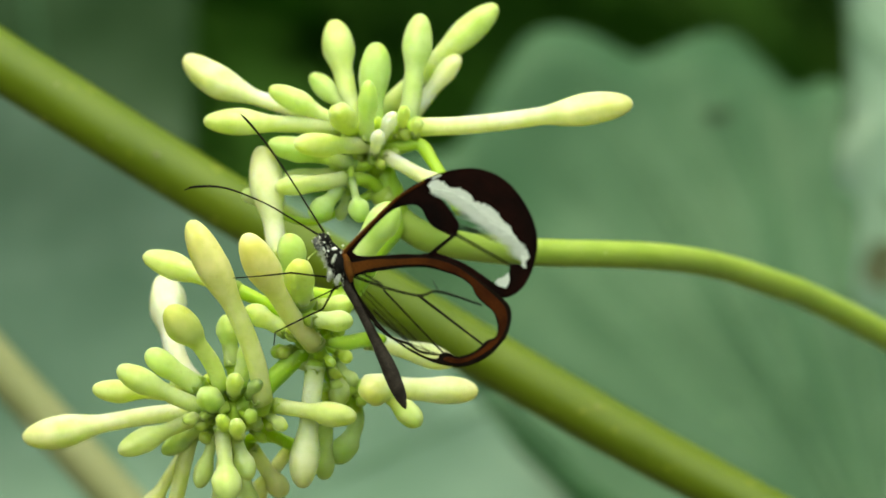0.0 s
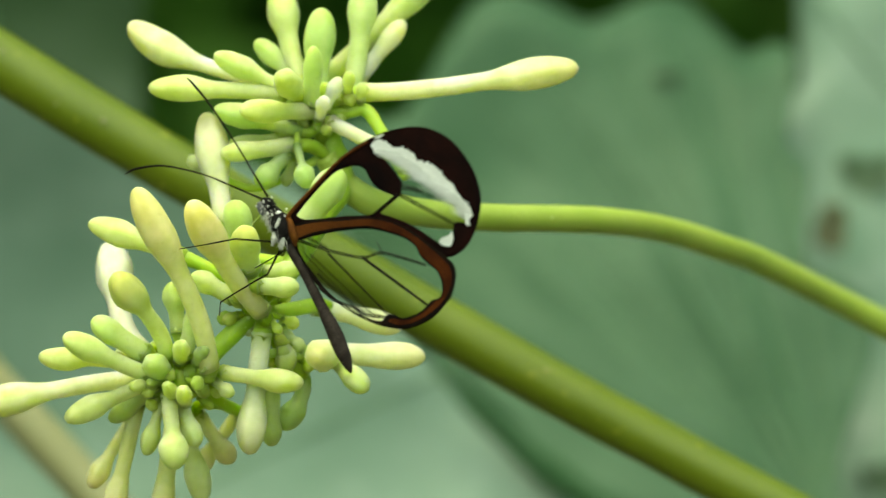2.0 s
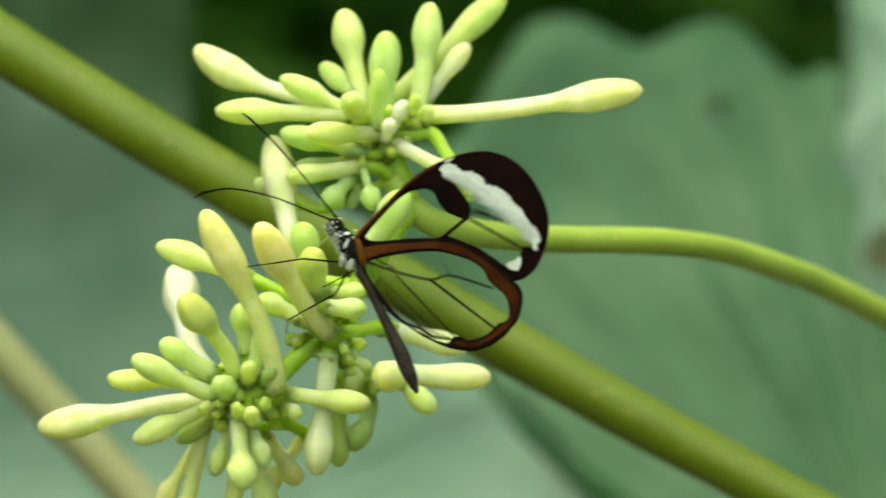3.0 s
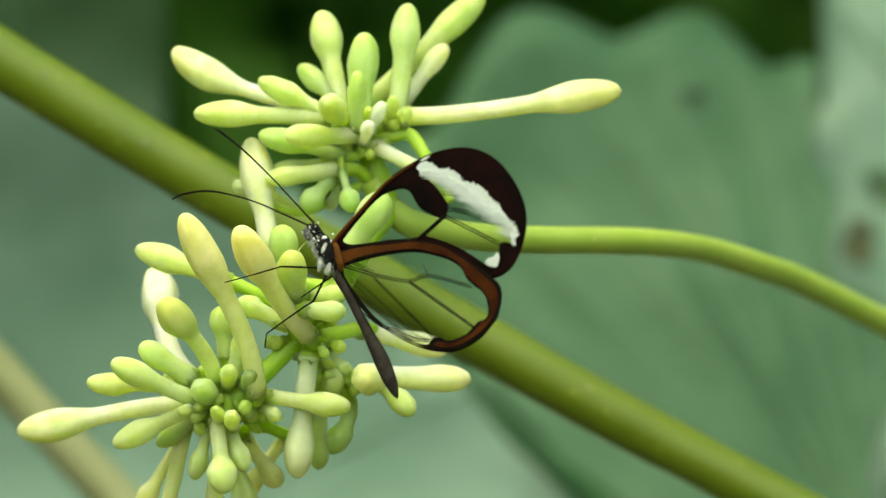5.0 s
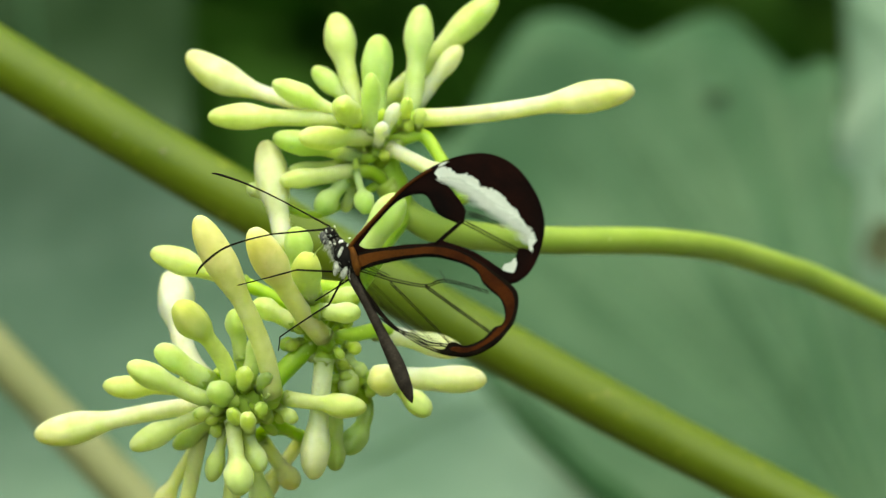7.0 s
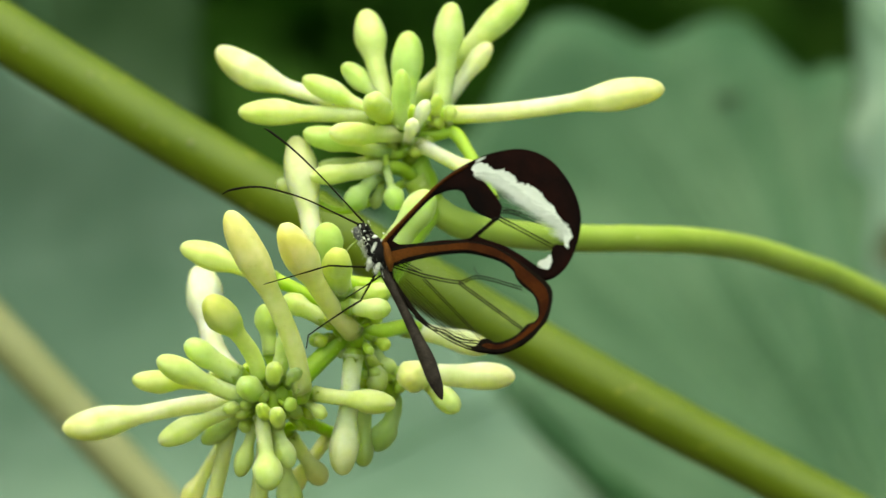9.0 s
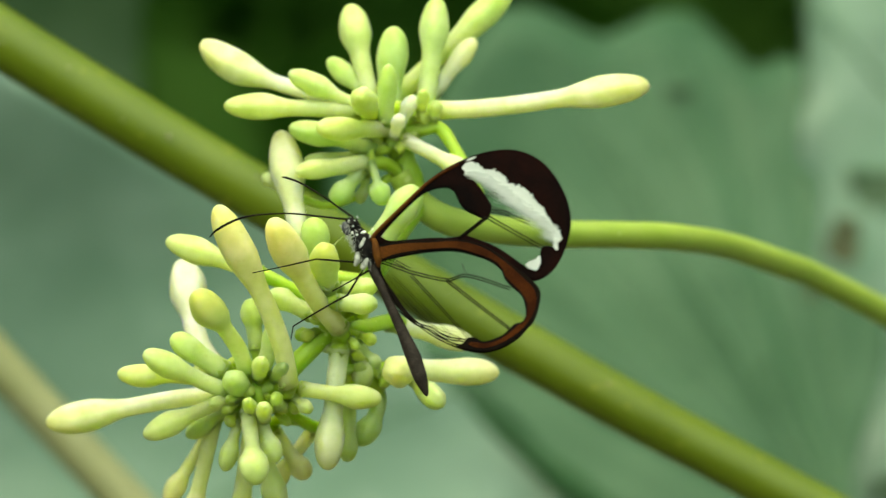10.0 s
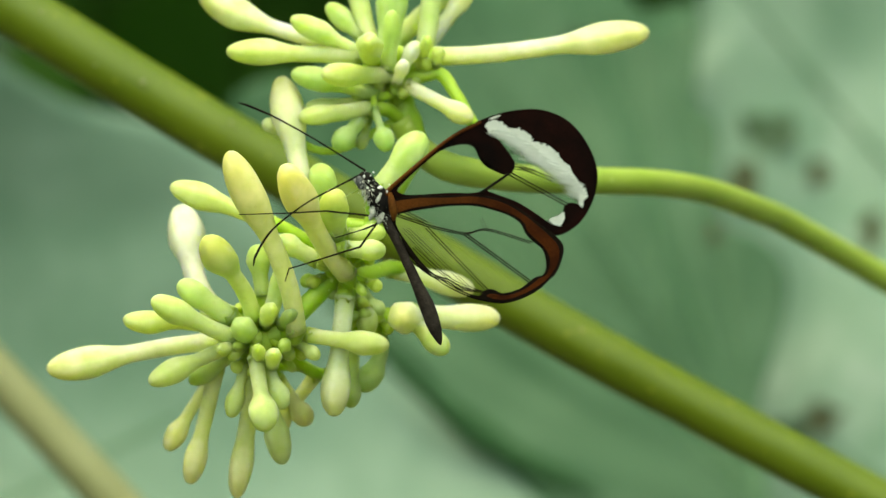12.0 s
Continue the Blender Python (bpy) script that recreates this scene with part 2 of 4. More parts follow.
def hedge():
    """Foliage all round the clearing, mostly out of view, added to block low sky light."""
    def place(u, v):
        th = u * 2 * math.pi
        r = 2.9 + 0.5 * noise.noise(Vector((math.cos(th) * 5, math.sin(th) * 5, v * 5)))
        # lower behind the camera, to let in more light from the front
        return Vector((r * math.sin(th), r * math.cos(th), -0.05 + (3.0 + 1.6 * math.cos(th)) * v))
    bm = grid(96, 26, place)
    bmesh.ops.remove_doubles(bm, verts=bm.verts, dist=1e-5)
    tagged(part("screen_backdrop", bm, LEAF_DARK), "dark green foliage mass added all round to block low sky light", "foliage", kind="structure")
    # leaves that stand out of it
    rng = random.Random(21)
    bm = bmesh.new()
    for i in range(4200):
        th = rng.uniform(0, 2 * math.pi)
        r = rng.uniform(2.45, 3.3)
        z = rng.uniform(0.0, 1.04) * (3.0 + 1.6 * math.cos(th))
        at = Matrix.Translation((r * math.sin(th), r * math.cos(th), z)) @ Euler((rng.uniform(-2.2, -0.7), rng.uniform(-0.9, 0.9), rng.uniform(-3.1, 3.1))).to_matrix().to_4x4()
        blade(bm, at, rng.uniform(0.2, 0.45), rng.uniform(0.08, 0.17), rng.uniform(0.1, 0.7), i)
    tagged(part("screen_leaves", bm, LEAF_DARK), "dense dark green leaves on the added foliage ring", "foliage", kind="stuff")


hedge()


# ---- large leaves behind ----
SURFACES = []


def broad_leaf(label, mat, depth, left, right, low, top, seed, veins, wave=7.0, lean=0.45, hollow=0.0, hub=None):
    """A broad blade seen flat on, its top leaning away; top(x) is its upper edge, left(z) and right its sides, all in mm.
    hub: where the veins meet; the blade is folded gently along them."""
    thing = empty("papaya_leaf", Matrix.Translation(mm((0.5 * (left(0) + right(0)), depth, low))), label, "leaf", "broad leaves behind")

    def surface(x, z):
        n = noise.noise(Vector((x / 60 + seed, z / 60, seed)))
        m = noise.noise(Vector((x / 19 + seed, z / 23, seed * 2)))
        fold = 0.0
        if hub:
            reach = math.hypot(x - hub[0], z - hub[1])
            turn = math.atan2(z - hub[1], x - hub[0])
            fold = min(1.0, reach / 70) * (0.9 * math.sin(15 * turn + 0.4 * n) + 0.35 * math.sin(41 * turn + 0.02 * reach))
            fold += 0.0045 * (x - 60) * max(0.0, z + 10)
        nod = 1.2 * max(0.0, z + 10) ** 2 * max(0.0, min(1.0, (x + 84) / 34))
        return depth + wave * n + 0.2 * wave * m + fold + lean * z - hollow * ((max(z, -120) + 28) ** 2 + nod)

    crown = top(0.5 * (left(0) + right(0)))

    def place(u, v):
        z0 = low + (crown - low) * v
        x = left(z0) + (right(z0) - left(z0)) * u
        z = low + (top(x) - low) * v
        edge = max(0.0, (v - 0.93) / 0.07) ** 2 + max(0.0, (0.05 - u) / 0.05) ** 2
        return mm((x, surface(x, z) + 7 * edge, z))
    SURFACES.append(surface)
    ob = part("blade", grid(90, 70, place), mat, thing)
    ob.modifiers.new("thick", "SOLIDIFY").thickness = 0.0005
    for x0, z0, x1, z1, r in veins:
        line = []
        for i in range(25):
            t = i / 24
            x, z = x0 + (x1 - x0) * t, z0 + (z1 - z0) * t + 5 * math.sin(t * 3)
            line.append((x, surface(x, z) - 0.2 * r, z, r * (1 - 0.75 * t)))
        bm = bmesh.new()
        tube(bm, metre(line), 8)
        part("vein", bm, LEAF_VEIN, thing)
    cx = 0.5 * (left(low) + right(low))
    bm = bmesh.new()
    y0 = surface(cx, low)
    tube(bm, metre(spline([(cx, y0, low + 6, 2.4), (cx + 0.1 * (350 - cx), y0 + 6, low - 60, 3.0), (cx + 0.6 * (350 - cx), 0.5 * (y0 + 450), -600, 4.5), (350, 450, -1300, 8.0)], 8)), 10)
    part("petiole", bm, STALK_PALE, thing, "pale green leaf stalk")
    return thing


def taper(z):
    """How far a blade's side draws in towards its stalk below the middle."""
    return 0.9 * max(0.0, -z - 115)


def pale_top(x):
    """Upper edge of the pale leaf, falling away to the right."""
    fall = 13 - 0.57 * (x + 40) + 9 * max(0.0, min(1.0, (x + 45) / 25)) * max(0.0, min(1.0, (22 - x) / 24)) - 14 * max(0.0, min(1.0, (x + 5) / 20))
    return fall


def left_side(z):
    """The scalloped leaf's left side: a lobe reaches out behind the flowers, then it draws in towards its stalk."""
    lobe = max(0.0, min(1.0, (52 - z) / 12)) * max(0.0, min(1.0, (z + 26) / 24))
    return 14 - 22 * lobe * lobe * (3 - 2 * lobe) + 0.3 * max(0, -z - 10) + 0.68 * max(0, -z - 34)


def right_side(z):
    return 109 + 15 * math.exp(-((z + 38) / 13) ** 2) + 2 * math.sin(z / 5) - 0.05 * z


def top_right(x):
    scallop = 47 + 7.0 * (0.5 + 0.5 * math.cos((x - 39.7) * 2 * math.pi / 38.9)) ** 0.7
    return scallop - 27 * max(0.0, min(1.0, (34 - x) / 20)) ** 2 - 7 * max(0.0, min(1.0, (x - 84) / 12)) + 40 * max(0.0, (x - 106) / 20)


broad_leaf("broad grey-green papaya leaf with a scalloped upper edge", LEAF, 400, left_side, right_side, -92, top_right, 3.0,
           ((116, -80, 44, 40, 1.0), (116, -80, 78, 40, 1.1), (116, -80, 40, -10, 0.8), (116, -80, 104, 20, 1.0), (116, -80, 36, 22, 0.7), (116, -80, 60, 46, 0.7),
            (93, -34, 92, 42, 0.5), (78, -35, 30, 6, 0.5), (84, -16, 58, 20, 0.4), (98, -40, 64, -20, 0.4)), hub=(116, -80))
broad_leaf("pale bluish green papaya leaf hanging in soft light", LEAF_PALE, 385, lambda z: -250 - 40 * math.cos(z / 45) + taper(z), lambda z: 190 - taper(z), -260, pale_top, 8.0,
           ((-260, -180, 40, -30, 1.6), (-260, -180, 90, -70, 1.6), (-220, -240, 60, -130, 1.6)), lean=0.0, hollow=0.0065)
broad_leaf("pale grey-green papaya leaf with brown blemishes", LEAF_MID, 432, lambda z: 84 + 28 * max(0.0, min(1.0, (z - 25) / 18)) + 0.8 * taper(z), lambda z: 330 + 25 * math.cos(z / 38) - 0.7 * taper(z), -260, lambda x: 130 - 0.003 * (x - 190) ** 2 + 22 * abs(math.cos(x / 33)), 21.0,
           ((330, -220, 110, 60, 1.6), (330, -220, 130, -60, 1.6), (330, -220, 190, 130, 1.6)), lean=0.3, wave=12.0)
broad_leaf("papaya leaf hanging in shade, the shade put into its darker green", LEAF_SHADED, 640, lambda z: -250 - 18 * math.cos(z / 30) + taper(z), lambda z: -62 + 24 * max(0.0, min(1.0, (34 - z) / 20)) - taper(z), -195, lambda x: 150 + 25 * abs(math.cos(x / 40)), 14.0,
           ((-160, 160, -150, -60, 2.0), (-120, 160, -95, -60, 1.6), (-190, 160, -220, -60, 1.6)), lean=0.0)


def seam_shade_strip():
    """A narrow dark leaf-shaped strip added along the seam of the two broad leaves, standing in for the shadow between
    them.
    """
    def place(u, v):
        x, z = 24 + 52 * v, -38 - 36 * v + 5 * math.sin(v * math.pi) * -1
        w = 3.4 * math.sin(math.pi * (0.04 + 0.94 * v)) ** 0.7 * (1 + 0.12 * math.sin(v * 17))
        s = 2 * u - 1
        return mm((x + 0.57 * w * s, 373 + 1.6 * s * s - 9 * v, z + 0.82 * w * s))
    thing = empty("seam_shadow", Matrix.Translation(place(0.5, 0.0)), "dark green strip standing in for the shadow between broad pale leaves", "leaf")
    ob = part("blade", grid(10, 30, place), SEAM_SHADE, thing)
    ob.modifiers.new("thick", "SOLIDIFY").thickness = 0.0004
    # leaf-like rib along the shadow strip
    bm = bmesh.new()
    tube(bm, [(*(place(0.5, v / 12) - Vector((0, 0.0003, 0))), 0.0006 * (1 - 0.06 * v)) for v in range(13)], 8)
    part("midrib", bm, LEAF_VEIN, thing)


seam_shade_strip()


def scrap(leaf, x, z, size, seed, mat=DEAD, tall=1.4, label="brown withered scrap stuck on the broad leaf"):
    """A withered, curled scrap of leaf lying on one of the broad leaves."""
    def place(u, v):
        a, r = u * 2 * math.pi, v * size * (0.7 + 0.5 * noise.noise(Vector((math.cos(u * 6.28) * 1.5, math.sin(u * 6.28) * 1.5, seed))))
        return Vector((r * math.cos(a), -0.2 * r * r / size + 0.12 * r * noise.noise(Vector((u * 5, v * 4, seed))), tall * r * math.sin(a)))
    bm = grid(22, 6, place)
    bmesh.ops.remove_doubles(bm, verts=bm.verts, dist=1e-6)
    ob = part("withered_patch", bm, mat, at=Matrix.Translation(mm((x, SURFACES[leaf](x, z) - 2.0, z))))
    ob.modifiers.new("thick", "SOLIDIFY").thickness = 0.0004
    tagged(ob, label, "dead leaf", "withered patches")


BLOTCHED = "dull olive blotch of dying tissue on the broad leaf"
scrap(0, 115, -3.0, 0.006, 1.0)
scrap(2, 136.5, -59.5, 0.0065, 2.0, tall=0.8)
scrap(2, 128, -62.5, 0.008, 3.0, BLOTCH, 0.6, BLOTCHED)
scrap(2, 140, 0.0, 0.0045, 5.0, tall=1.0)
scrap(2, 152.5, -14.0, 0.0045, 6.0)
scrap(2, 128, 10.5, 0.009, 7.0, BLOTCH, 1.0, BLOTCHED)
scrap(0, 106.5, -14.5, 0.0016, 9.0, tall=2.4)
scrap(0, 77, 33.0, 0.0045, 11.0, STAIN, 0.5, BLOTCHED)
scrap(1, -112, -22, 0.011, 8.0)


# ---- leaf stalks ----
def stalk(label, rows, mat, sides=28):
    thing = empty("leaf_stalk", Matrix.Translation(mm(rows[0])), label, "stalk", "leaf stalks")
    bm = bmesh.new()
    tube(bm, metre(spline(rows, 12)), sides, 0.03)
    part("stem", bm, mat, thing)
    return thing


main_stalk = stalk("thick smooth olive-green leaf stalk running down behind the flowers",
                   [(-107.1, 75, 60.7, 4.9), (-70.9, 75, 36.7, 4.8), (-25.7, 75, 8.7, 4.6), (28.6, 75, -22.7, 4.3), (55.7, 75, -37.6, 4.1), (101.0, 75, -61.4, 4.0), (180, 78, -102, 4.0), (300, 160, -300, 4.6), (350, 400, -700, 6), (352, 448, -1300, 9.0)], STALK)
back_stalk = stalk("pale yellowish leaf stalk farther back among the leaves",
      [(-160, 205, 71.7, 4.2), (-110, 205, 17.2, 4.2), (-74.4, 205, -21.6, 4.2), (-53.2, 205, -44.7, 4.25), (-20, 206, -80.8, 4.4), (60, 225, -168, 4.8), (200, 320, -480, 6.5), (345, 450, -1300, 11)], STALK_PALE)
for x, y, z, r, owner in (*[(*q, main_stalk) for q in ((-34.1, 70.2, 14.6, 0.42), (-50, 70.6, 25.6, 0.3), (-41.5, 70.4, 17.2, 0.25), (-20, 70.6, 8.2, 0.3), (36, 70.9, -24.6, 0.3), (-60.5, 70.4, 29.5, 0.3))],
                           *[(*q, back_stalk) for q in ((-69.5, 200.9, -26.5, 0.38), (-61.5, 200.9, -36.5, 0.34), (-51.0, 200.8, -46.2, 0.38))]):
    bm = bmesh.new()
    bmesh.ops.create_uvsphere(bm, u_segments=10, v_segments=6, radius=r / 1000)
    part("lenticel", bm, STALK_PALE, owner, "small pale raised dot", Matrix.Translation(mm((x, y, z))))


# ---- the flowers ----
panicle = empty("flower_panicle", Matrix.Translation(mm((100.0, 48, -27))), "pale green and cream papaya flower buds on a branched stem", "flower")


def branch(name, rows):
    bm = bmesh.new()
    WOODY.extend(Vector(q[:3]) for q in metre(spline(rows, 7)) if q[0] < 0.02)
    tube(bm, metre(spline(rows, 7)), 18, 0.025 if name == "peduncle" else 0.1, rows[0][0])
    part(name, bm, PEDUNCLE if name == "peduncle" else STEM, panicle)


BUD_COUNT = [0]
# how far from the tip a head is widest, as a share of the head
SHOULDER = {CREAM: 0.5, RIPE: 0.56, WAX: 0.55, OLIVE: 0.58}
BUDS, WOODY = [], []


def bud(foot, tip, head, neck, mat, share, bend, high=0.0):
    """A club-shaped bud: a narrow tube, then a swollen blunt head of five furled petals, on a small toothed cup.
    bend and high, in mm, bow it near the foot and near the head."""
    BUD_COUNT[0] += 1
    rng = random.Random(BUD_COUNT[0])
    a, b = mm(foot), mm(tip)
    axis = b - a
    length = axis.length
    head, neck, bend = head / 1000, neck * 1.06 / 1000, bend / 1000
    z = axis.normalized()
    x = z.cross(Vector((0, 1, 0)))
    x = x.normalized() if x.length > 0.05 else Vector((1, 0, 0))
    y = z.cross(x).normalized()
    x = y.cross(z)
    at = Matrix((x, y, z)).transposed().to_4x4()
    at.translation = a
    bm = bmesh.new()
    sides, n = 20, 30
    rings = []
    start = 1 - share
    peak = 1 - share * SHOULDER.get(mat, 0.54)
    roll, twist = rng.uniform(0, 6.3), rng.uniform(0.4, 1.1)
    sway = Vector((rng.uniform(-1, 1), rng.uniform(-1, 1), 0)) * 0.008 * length
    for i in range(n + 1):
        t = 1 - (1 - i / n) ** 1.35
        k = max(0.0, min(1.0, (t - start * 0.96) / max(peak - start * 0.96, 1e-3)))
        k = k * k * (3 - 2 * k)
        r = neck * (1 + 0.12 * math.exp(-t * 14)) * (1 - k) + head * k
        if t > peak:
            q = (t - peak) / (1 - peak)
            r = head * math.sqrt(max(0.0, 1 - q ** 2.4)) * (1 - 0.08 * q)
        mid = Vector((bend * 6.75 * t * (1 - t) ** 2 + high / 1000 * 6.75 * t * t * (1 - t), 0, t * length)) + sway * math.sin(t * 4.5) * (1 - 0.4 * t)
        ring = []
        for j in range(sides):
            th = 2 * math.pi * j / sides
            five = math.cos(5 * (th + twist * t) + roll)
            lump = noise.noise(Vector((math.cos(th), math.sin(th), t * 5 + BUD_COUNT[0])))
            rr = r * (1 + (0.015 + 0.038 * k) * five + 0.05 * lump)
            ring.append(bm.verts.new(mid + Vector((math.cos(th) * rr, math.sin(th) * rr, 0))))
        rings.append(ring)
    for p, q in zip(rings, rings[1:]):
        for j in range(sides):
            bm.faces.new((p[j], p[(j + 1) % sides], q[(j + 1) % sides], q[j]))
    bm.faces.new(rings[0])
    bmesh.ops.remove_doubles(bm, verts=bm.verts, dist=1e-6)
    ob = part("bud", bm, mat, panicle, at=at)
    # cup at the foot
    bm = bmesh.new()
    rings = []
    for i, (h, f) in enumerate(((-0.9, 0.6), (-0.3, 0.95), (0.3, 1.05), (0.6, 1.1), (0.6, 1.05), (0.1, 0.98))):
        ring = []
        for j in range(20):
            th = 2 * math.pi * j / 20
            tooth = 0.5 * max(0.0, math.cos(5 * th)) * neck if i in (3, 4) else 0
            ring.append(bm.verts.new(Vector((math.cos(th) * neck * f, math.sin(th) * neck * f, h * neck * 0.7 + tooth))))
        rings.append(ring)
    for p, q in zip(rings, rings[1:]):
        for j in range(20):
            bm.faces.new((p[j], p[(j + 1) % 20], q[(j + 1) % 20], q[j]))
    bm.faces.new(rings[0])
    part("calyx", bm, STEM, ob, at=at)
    BUDS.append((ob, a, (at.to_3x3() @ Vector((bend * 6.75, 0, length))).normalized(), neck))


# upper cluster
bud((-2.9, 10.0, 17.3), (-27.1, 18.0, 27.2), 2.46, 1.06, CREAM, 0.46, 0.0, 1.3)
bud((-4.0, 8.0, 17.0), (-23.4, 5.0, 17.8), 1.95, 1.14, PALE, 0.50, 0.0)
bud((-4.0, 8.0, 17.6), (-14.1, 6.0, 22.6), 1.71, 0.90, PALE, 0.72, 0.0)
bud((-3.4, 12.0, 19.8), (-8.4, 14.0, 24.9), 1.56, 0.82, GREEN, 0.80, 0.0)
bud((-2.0, 12.0, 17.7), (-5.3, 16.0, 32.9), 2.35, 1.35, PALE, 0.50, 0.0)
bud((0.2, 10.0, 16.0), (1.2, 12.0, 29.5), 2.30, 1.64, GREEN, 0.62, 0.0)
bud((-0.2, 5.0, 15.1), (0.2, 2.0, 23.6), 1.41, 1.05, GREEN, 0.70, 0.0)
bud((-2.4, 8.0, 16.8), (-3.9, -8.0, 18.9), 1.95, 1.3, PALE, 0.70, 0.0)
bud((5.6, 12.0, 17.3), (7.6, 14.0, 33.8), 2.14, 1.35, PALE, 0.52, 0.0)
bud((1.2, 18.0, 19.0), (18.6, 18.0, 35.4), 2.15, 1.33, PALE, 0.48, 0.0)
bud((5.9, 14.0, 18.5), (13.1, 16.0, 27.9), 1.49, 1.07, CREAM, 0.50, 0.0)
bud((1.5, 6.0, 14.5), (4.0, 4.0, 19.2), 1.13, 0.81, WAX, 0.60, 0.0)
bud((1.0, 4.0, 13.4), (1.8, 0.0, 16.2), 1.05, 0.73, WAX, 0.60, 0.0)
bud((5.0, 6.0, 17.0), (5.3, 2.0, 19.8), 0.97, 0.65, GREEN, 0.70, 0.0)
bud((6.8, 6.0, 15.9), (7.2, 4.0, 18.3), 0.97, 0.65, GREEN, 0.70, 0.0)
bud((6.8, 8.0, 17.2), (38.1, 8.0, 20.8), 2.32, 1.22, CREAM, 0.42, -0.5)
bud((0.5, 6.0, 14.5), (-10.1, -2.0, 14.3), 1.76, 1.14, PALE, 0.60, 0.0)
bud((-1.5, 6.0, 11.5), (-14.1, 5.0, 14.7), 1.78, 0.97, GREEN, 0.60, 0.0)
bud((-2.4, 8.0, 10.8), (-11.9, 6.0, 10.0), 0.89, 0.65, GREEN, 0.50, 0.0)
bud((-2.1, 6.0, 9.7), (-13.1, 4.0, 8.2), 1.46, 1.14, PALE, 0.50, 0.0)
bud((-2.2, 4.0, 9.6), (-0.6, 0.0, 3.6), 1.53, 0.53, GREEN, 0.55, 0.0)
bud((-1.8, -2.0, -2.5), (4.3, -4.0, 6.0), 2.32, 1.76, PALE, 0.62, 0.0)
bud((2.5, 6.0, 12.9), (11.8, 2.0, 8.0), 1.53, 0.97, CREAM, 0.45, 0.0)
# middle cluster
bud((-12.5, 4.0, -1.7), (-15.3, 9.0, 14.3), 2.5, 1.36, CREAM, 0.7, 0.0)
bud((-14.7, 9.0, 5.6), (-17.9, 9.0, 7.9), 1.06, 0.73, PALE, 0.60, 0.0)
bud((-3.4, 6.0, 8.6), (-7.8, 4.0, 3.8), 1.70, 0.97, GREEN, 0.60, 0.0)
bud((-2.8, 8.0, 7.8), (-4.0, 8.0, 3.7), 0.90, 0.57, GREEN, 0.60, 0.0)
bud((-9.6, -4.0, -5.5), (-10.7, -6.0, 1.7), 2.07, 1.44, GREEN, 0.70, 0.0)
bud((-8.7, -8.0, -7.9), (-9.1, -13.0, -2.1), 2.15, 1.6, OLIVE, 0.75, 0.0)
bud((-6.8, -6.0, -13.9), (-16.3, -18.0, 1.4), 2.43, 1.32, RIPE, 0.50, 0.8)
bud((-14.0, -8.0, -22.0), (-23.8, -17.0, 3.4), 2.37, 1.28, RIPE, 0.48, -1.3)
bud((-18.0, -2.0, -6.3), (-31.5, 0.0, -1.5), 1.93, 1.12, PALE, 0.62, 0.0)
bud((-23.0, 5.0, -20.6), (-29.9, 16.0, -4.6), 2.76, 1.45, WAX, 0.45, 1.9)
bud((-20.1, -6.0, -20.4), (-26.9, -14.0, -8.6), 2.36, 1.11, OLIVE, 0.47, -1.1)
bud((-23.0, -5.0, -20.0), (-30.5, -7.0, -15.0), 1.75, 1.36, PALE, 0.60, 0.0)
bud((-22.6, -6.0, -22.9), (-34.3, -10.0, -17.3), 1.82, 1.11, PALE, 0.55, 0.0)
bud((-23.6, -2.0, -22.2), (-38.2, -4.0, -20.3), 1.68, 0.80, PALE, 0.50, -0.5)
bud((-23.1, 2.0, -23.6), (-48.9, 6.0, -27.8), 2.36, 1.21, CREAM, 0.45, -0.6)
bud((-22.8, -2.0, -24.1), (-34.6, -3.0, -29.2), 1.76, 0.96, PALE, 0.60, 0.0)
bud((-22.2, 0.0, -25.3), (-28.7, 2.0, -29.5), 1.45, 0.88, GREEN, 0.70, 0.0)
bud((-7.4, -9.0, -10.2), (-1.5, -9.0, -10.5), 1.51, 1.11, PALE, 0.70, 0.0)
bud((-6.3, -6.0, -8.5), (-1.5, -8.0, -7.9), 1.35, 1.04, GREEN, 0.75, 0.0)
bud((-10.7, -5.0, -12.0), (-16.9, -5.0, -8.9), 1.60, 1.12, PALE, 0.60, 0.0)
bud((-18.5, -4.0, -17.1), (-19.4, -4.0, -9.7), 1.68, 1.04, GREEN, 0.60, 0.0)
bud((-17.9, -5.0, -20.3), (-15.4, -7.0, -12.6), 1.51, 1.12, PALE, 0.60, 0.0)
bud((-20.3, -3.0, -22.8), (-22.1, -12.0, -20.7), 1.81, 1.20, PALE, 0.80, 0.0)
# lower cluster
bud((-16.2, 5.0, -28.8), (-11.3, 6.0, -35.8), 1.60, 0.97, RIPE, 0.45, 0.0)
bud((-24.7, 2.0, -27.2), (-28.6, 4.0, -44.1), 1.62, 1.04, RIPE, 0.40, 0.0)
bud((-25.2, 6.0, -28.8), (-31.8, 8.0, -39.5), 1.52, 0.82, RIPE, 0.42, 0.0)
bud((-19.7, -8.0, -25.5), (-18.5, -13.0, -35.5), 2.12, 1.03, PALE, 0.50, 0.0)
bud((-18.0, -6.0, -26.6), (-15.7, -9.0, -32.6), 1.51, 0.88, PALE, 0.65, 0.0)
bud((-20.9, -4.0, -26.3), (-23.1, -5.0, -34.1), 1.36, 0.72, GREEN, 0.60, 0.0)
bud((-19.3, 2.0, -28.2), (-21.9, 4.0, -46.2), 1.69, 1.19, RIPE, 0.50, 0.0)
bud((-18.0, 0.0, -28.9), (-15.3, 2.0, -41.2), 1.86, 1.05, PALE, 0.60, 0.0)
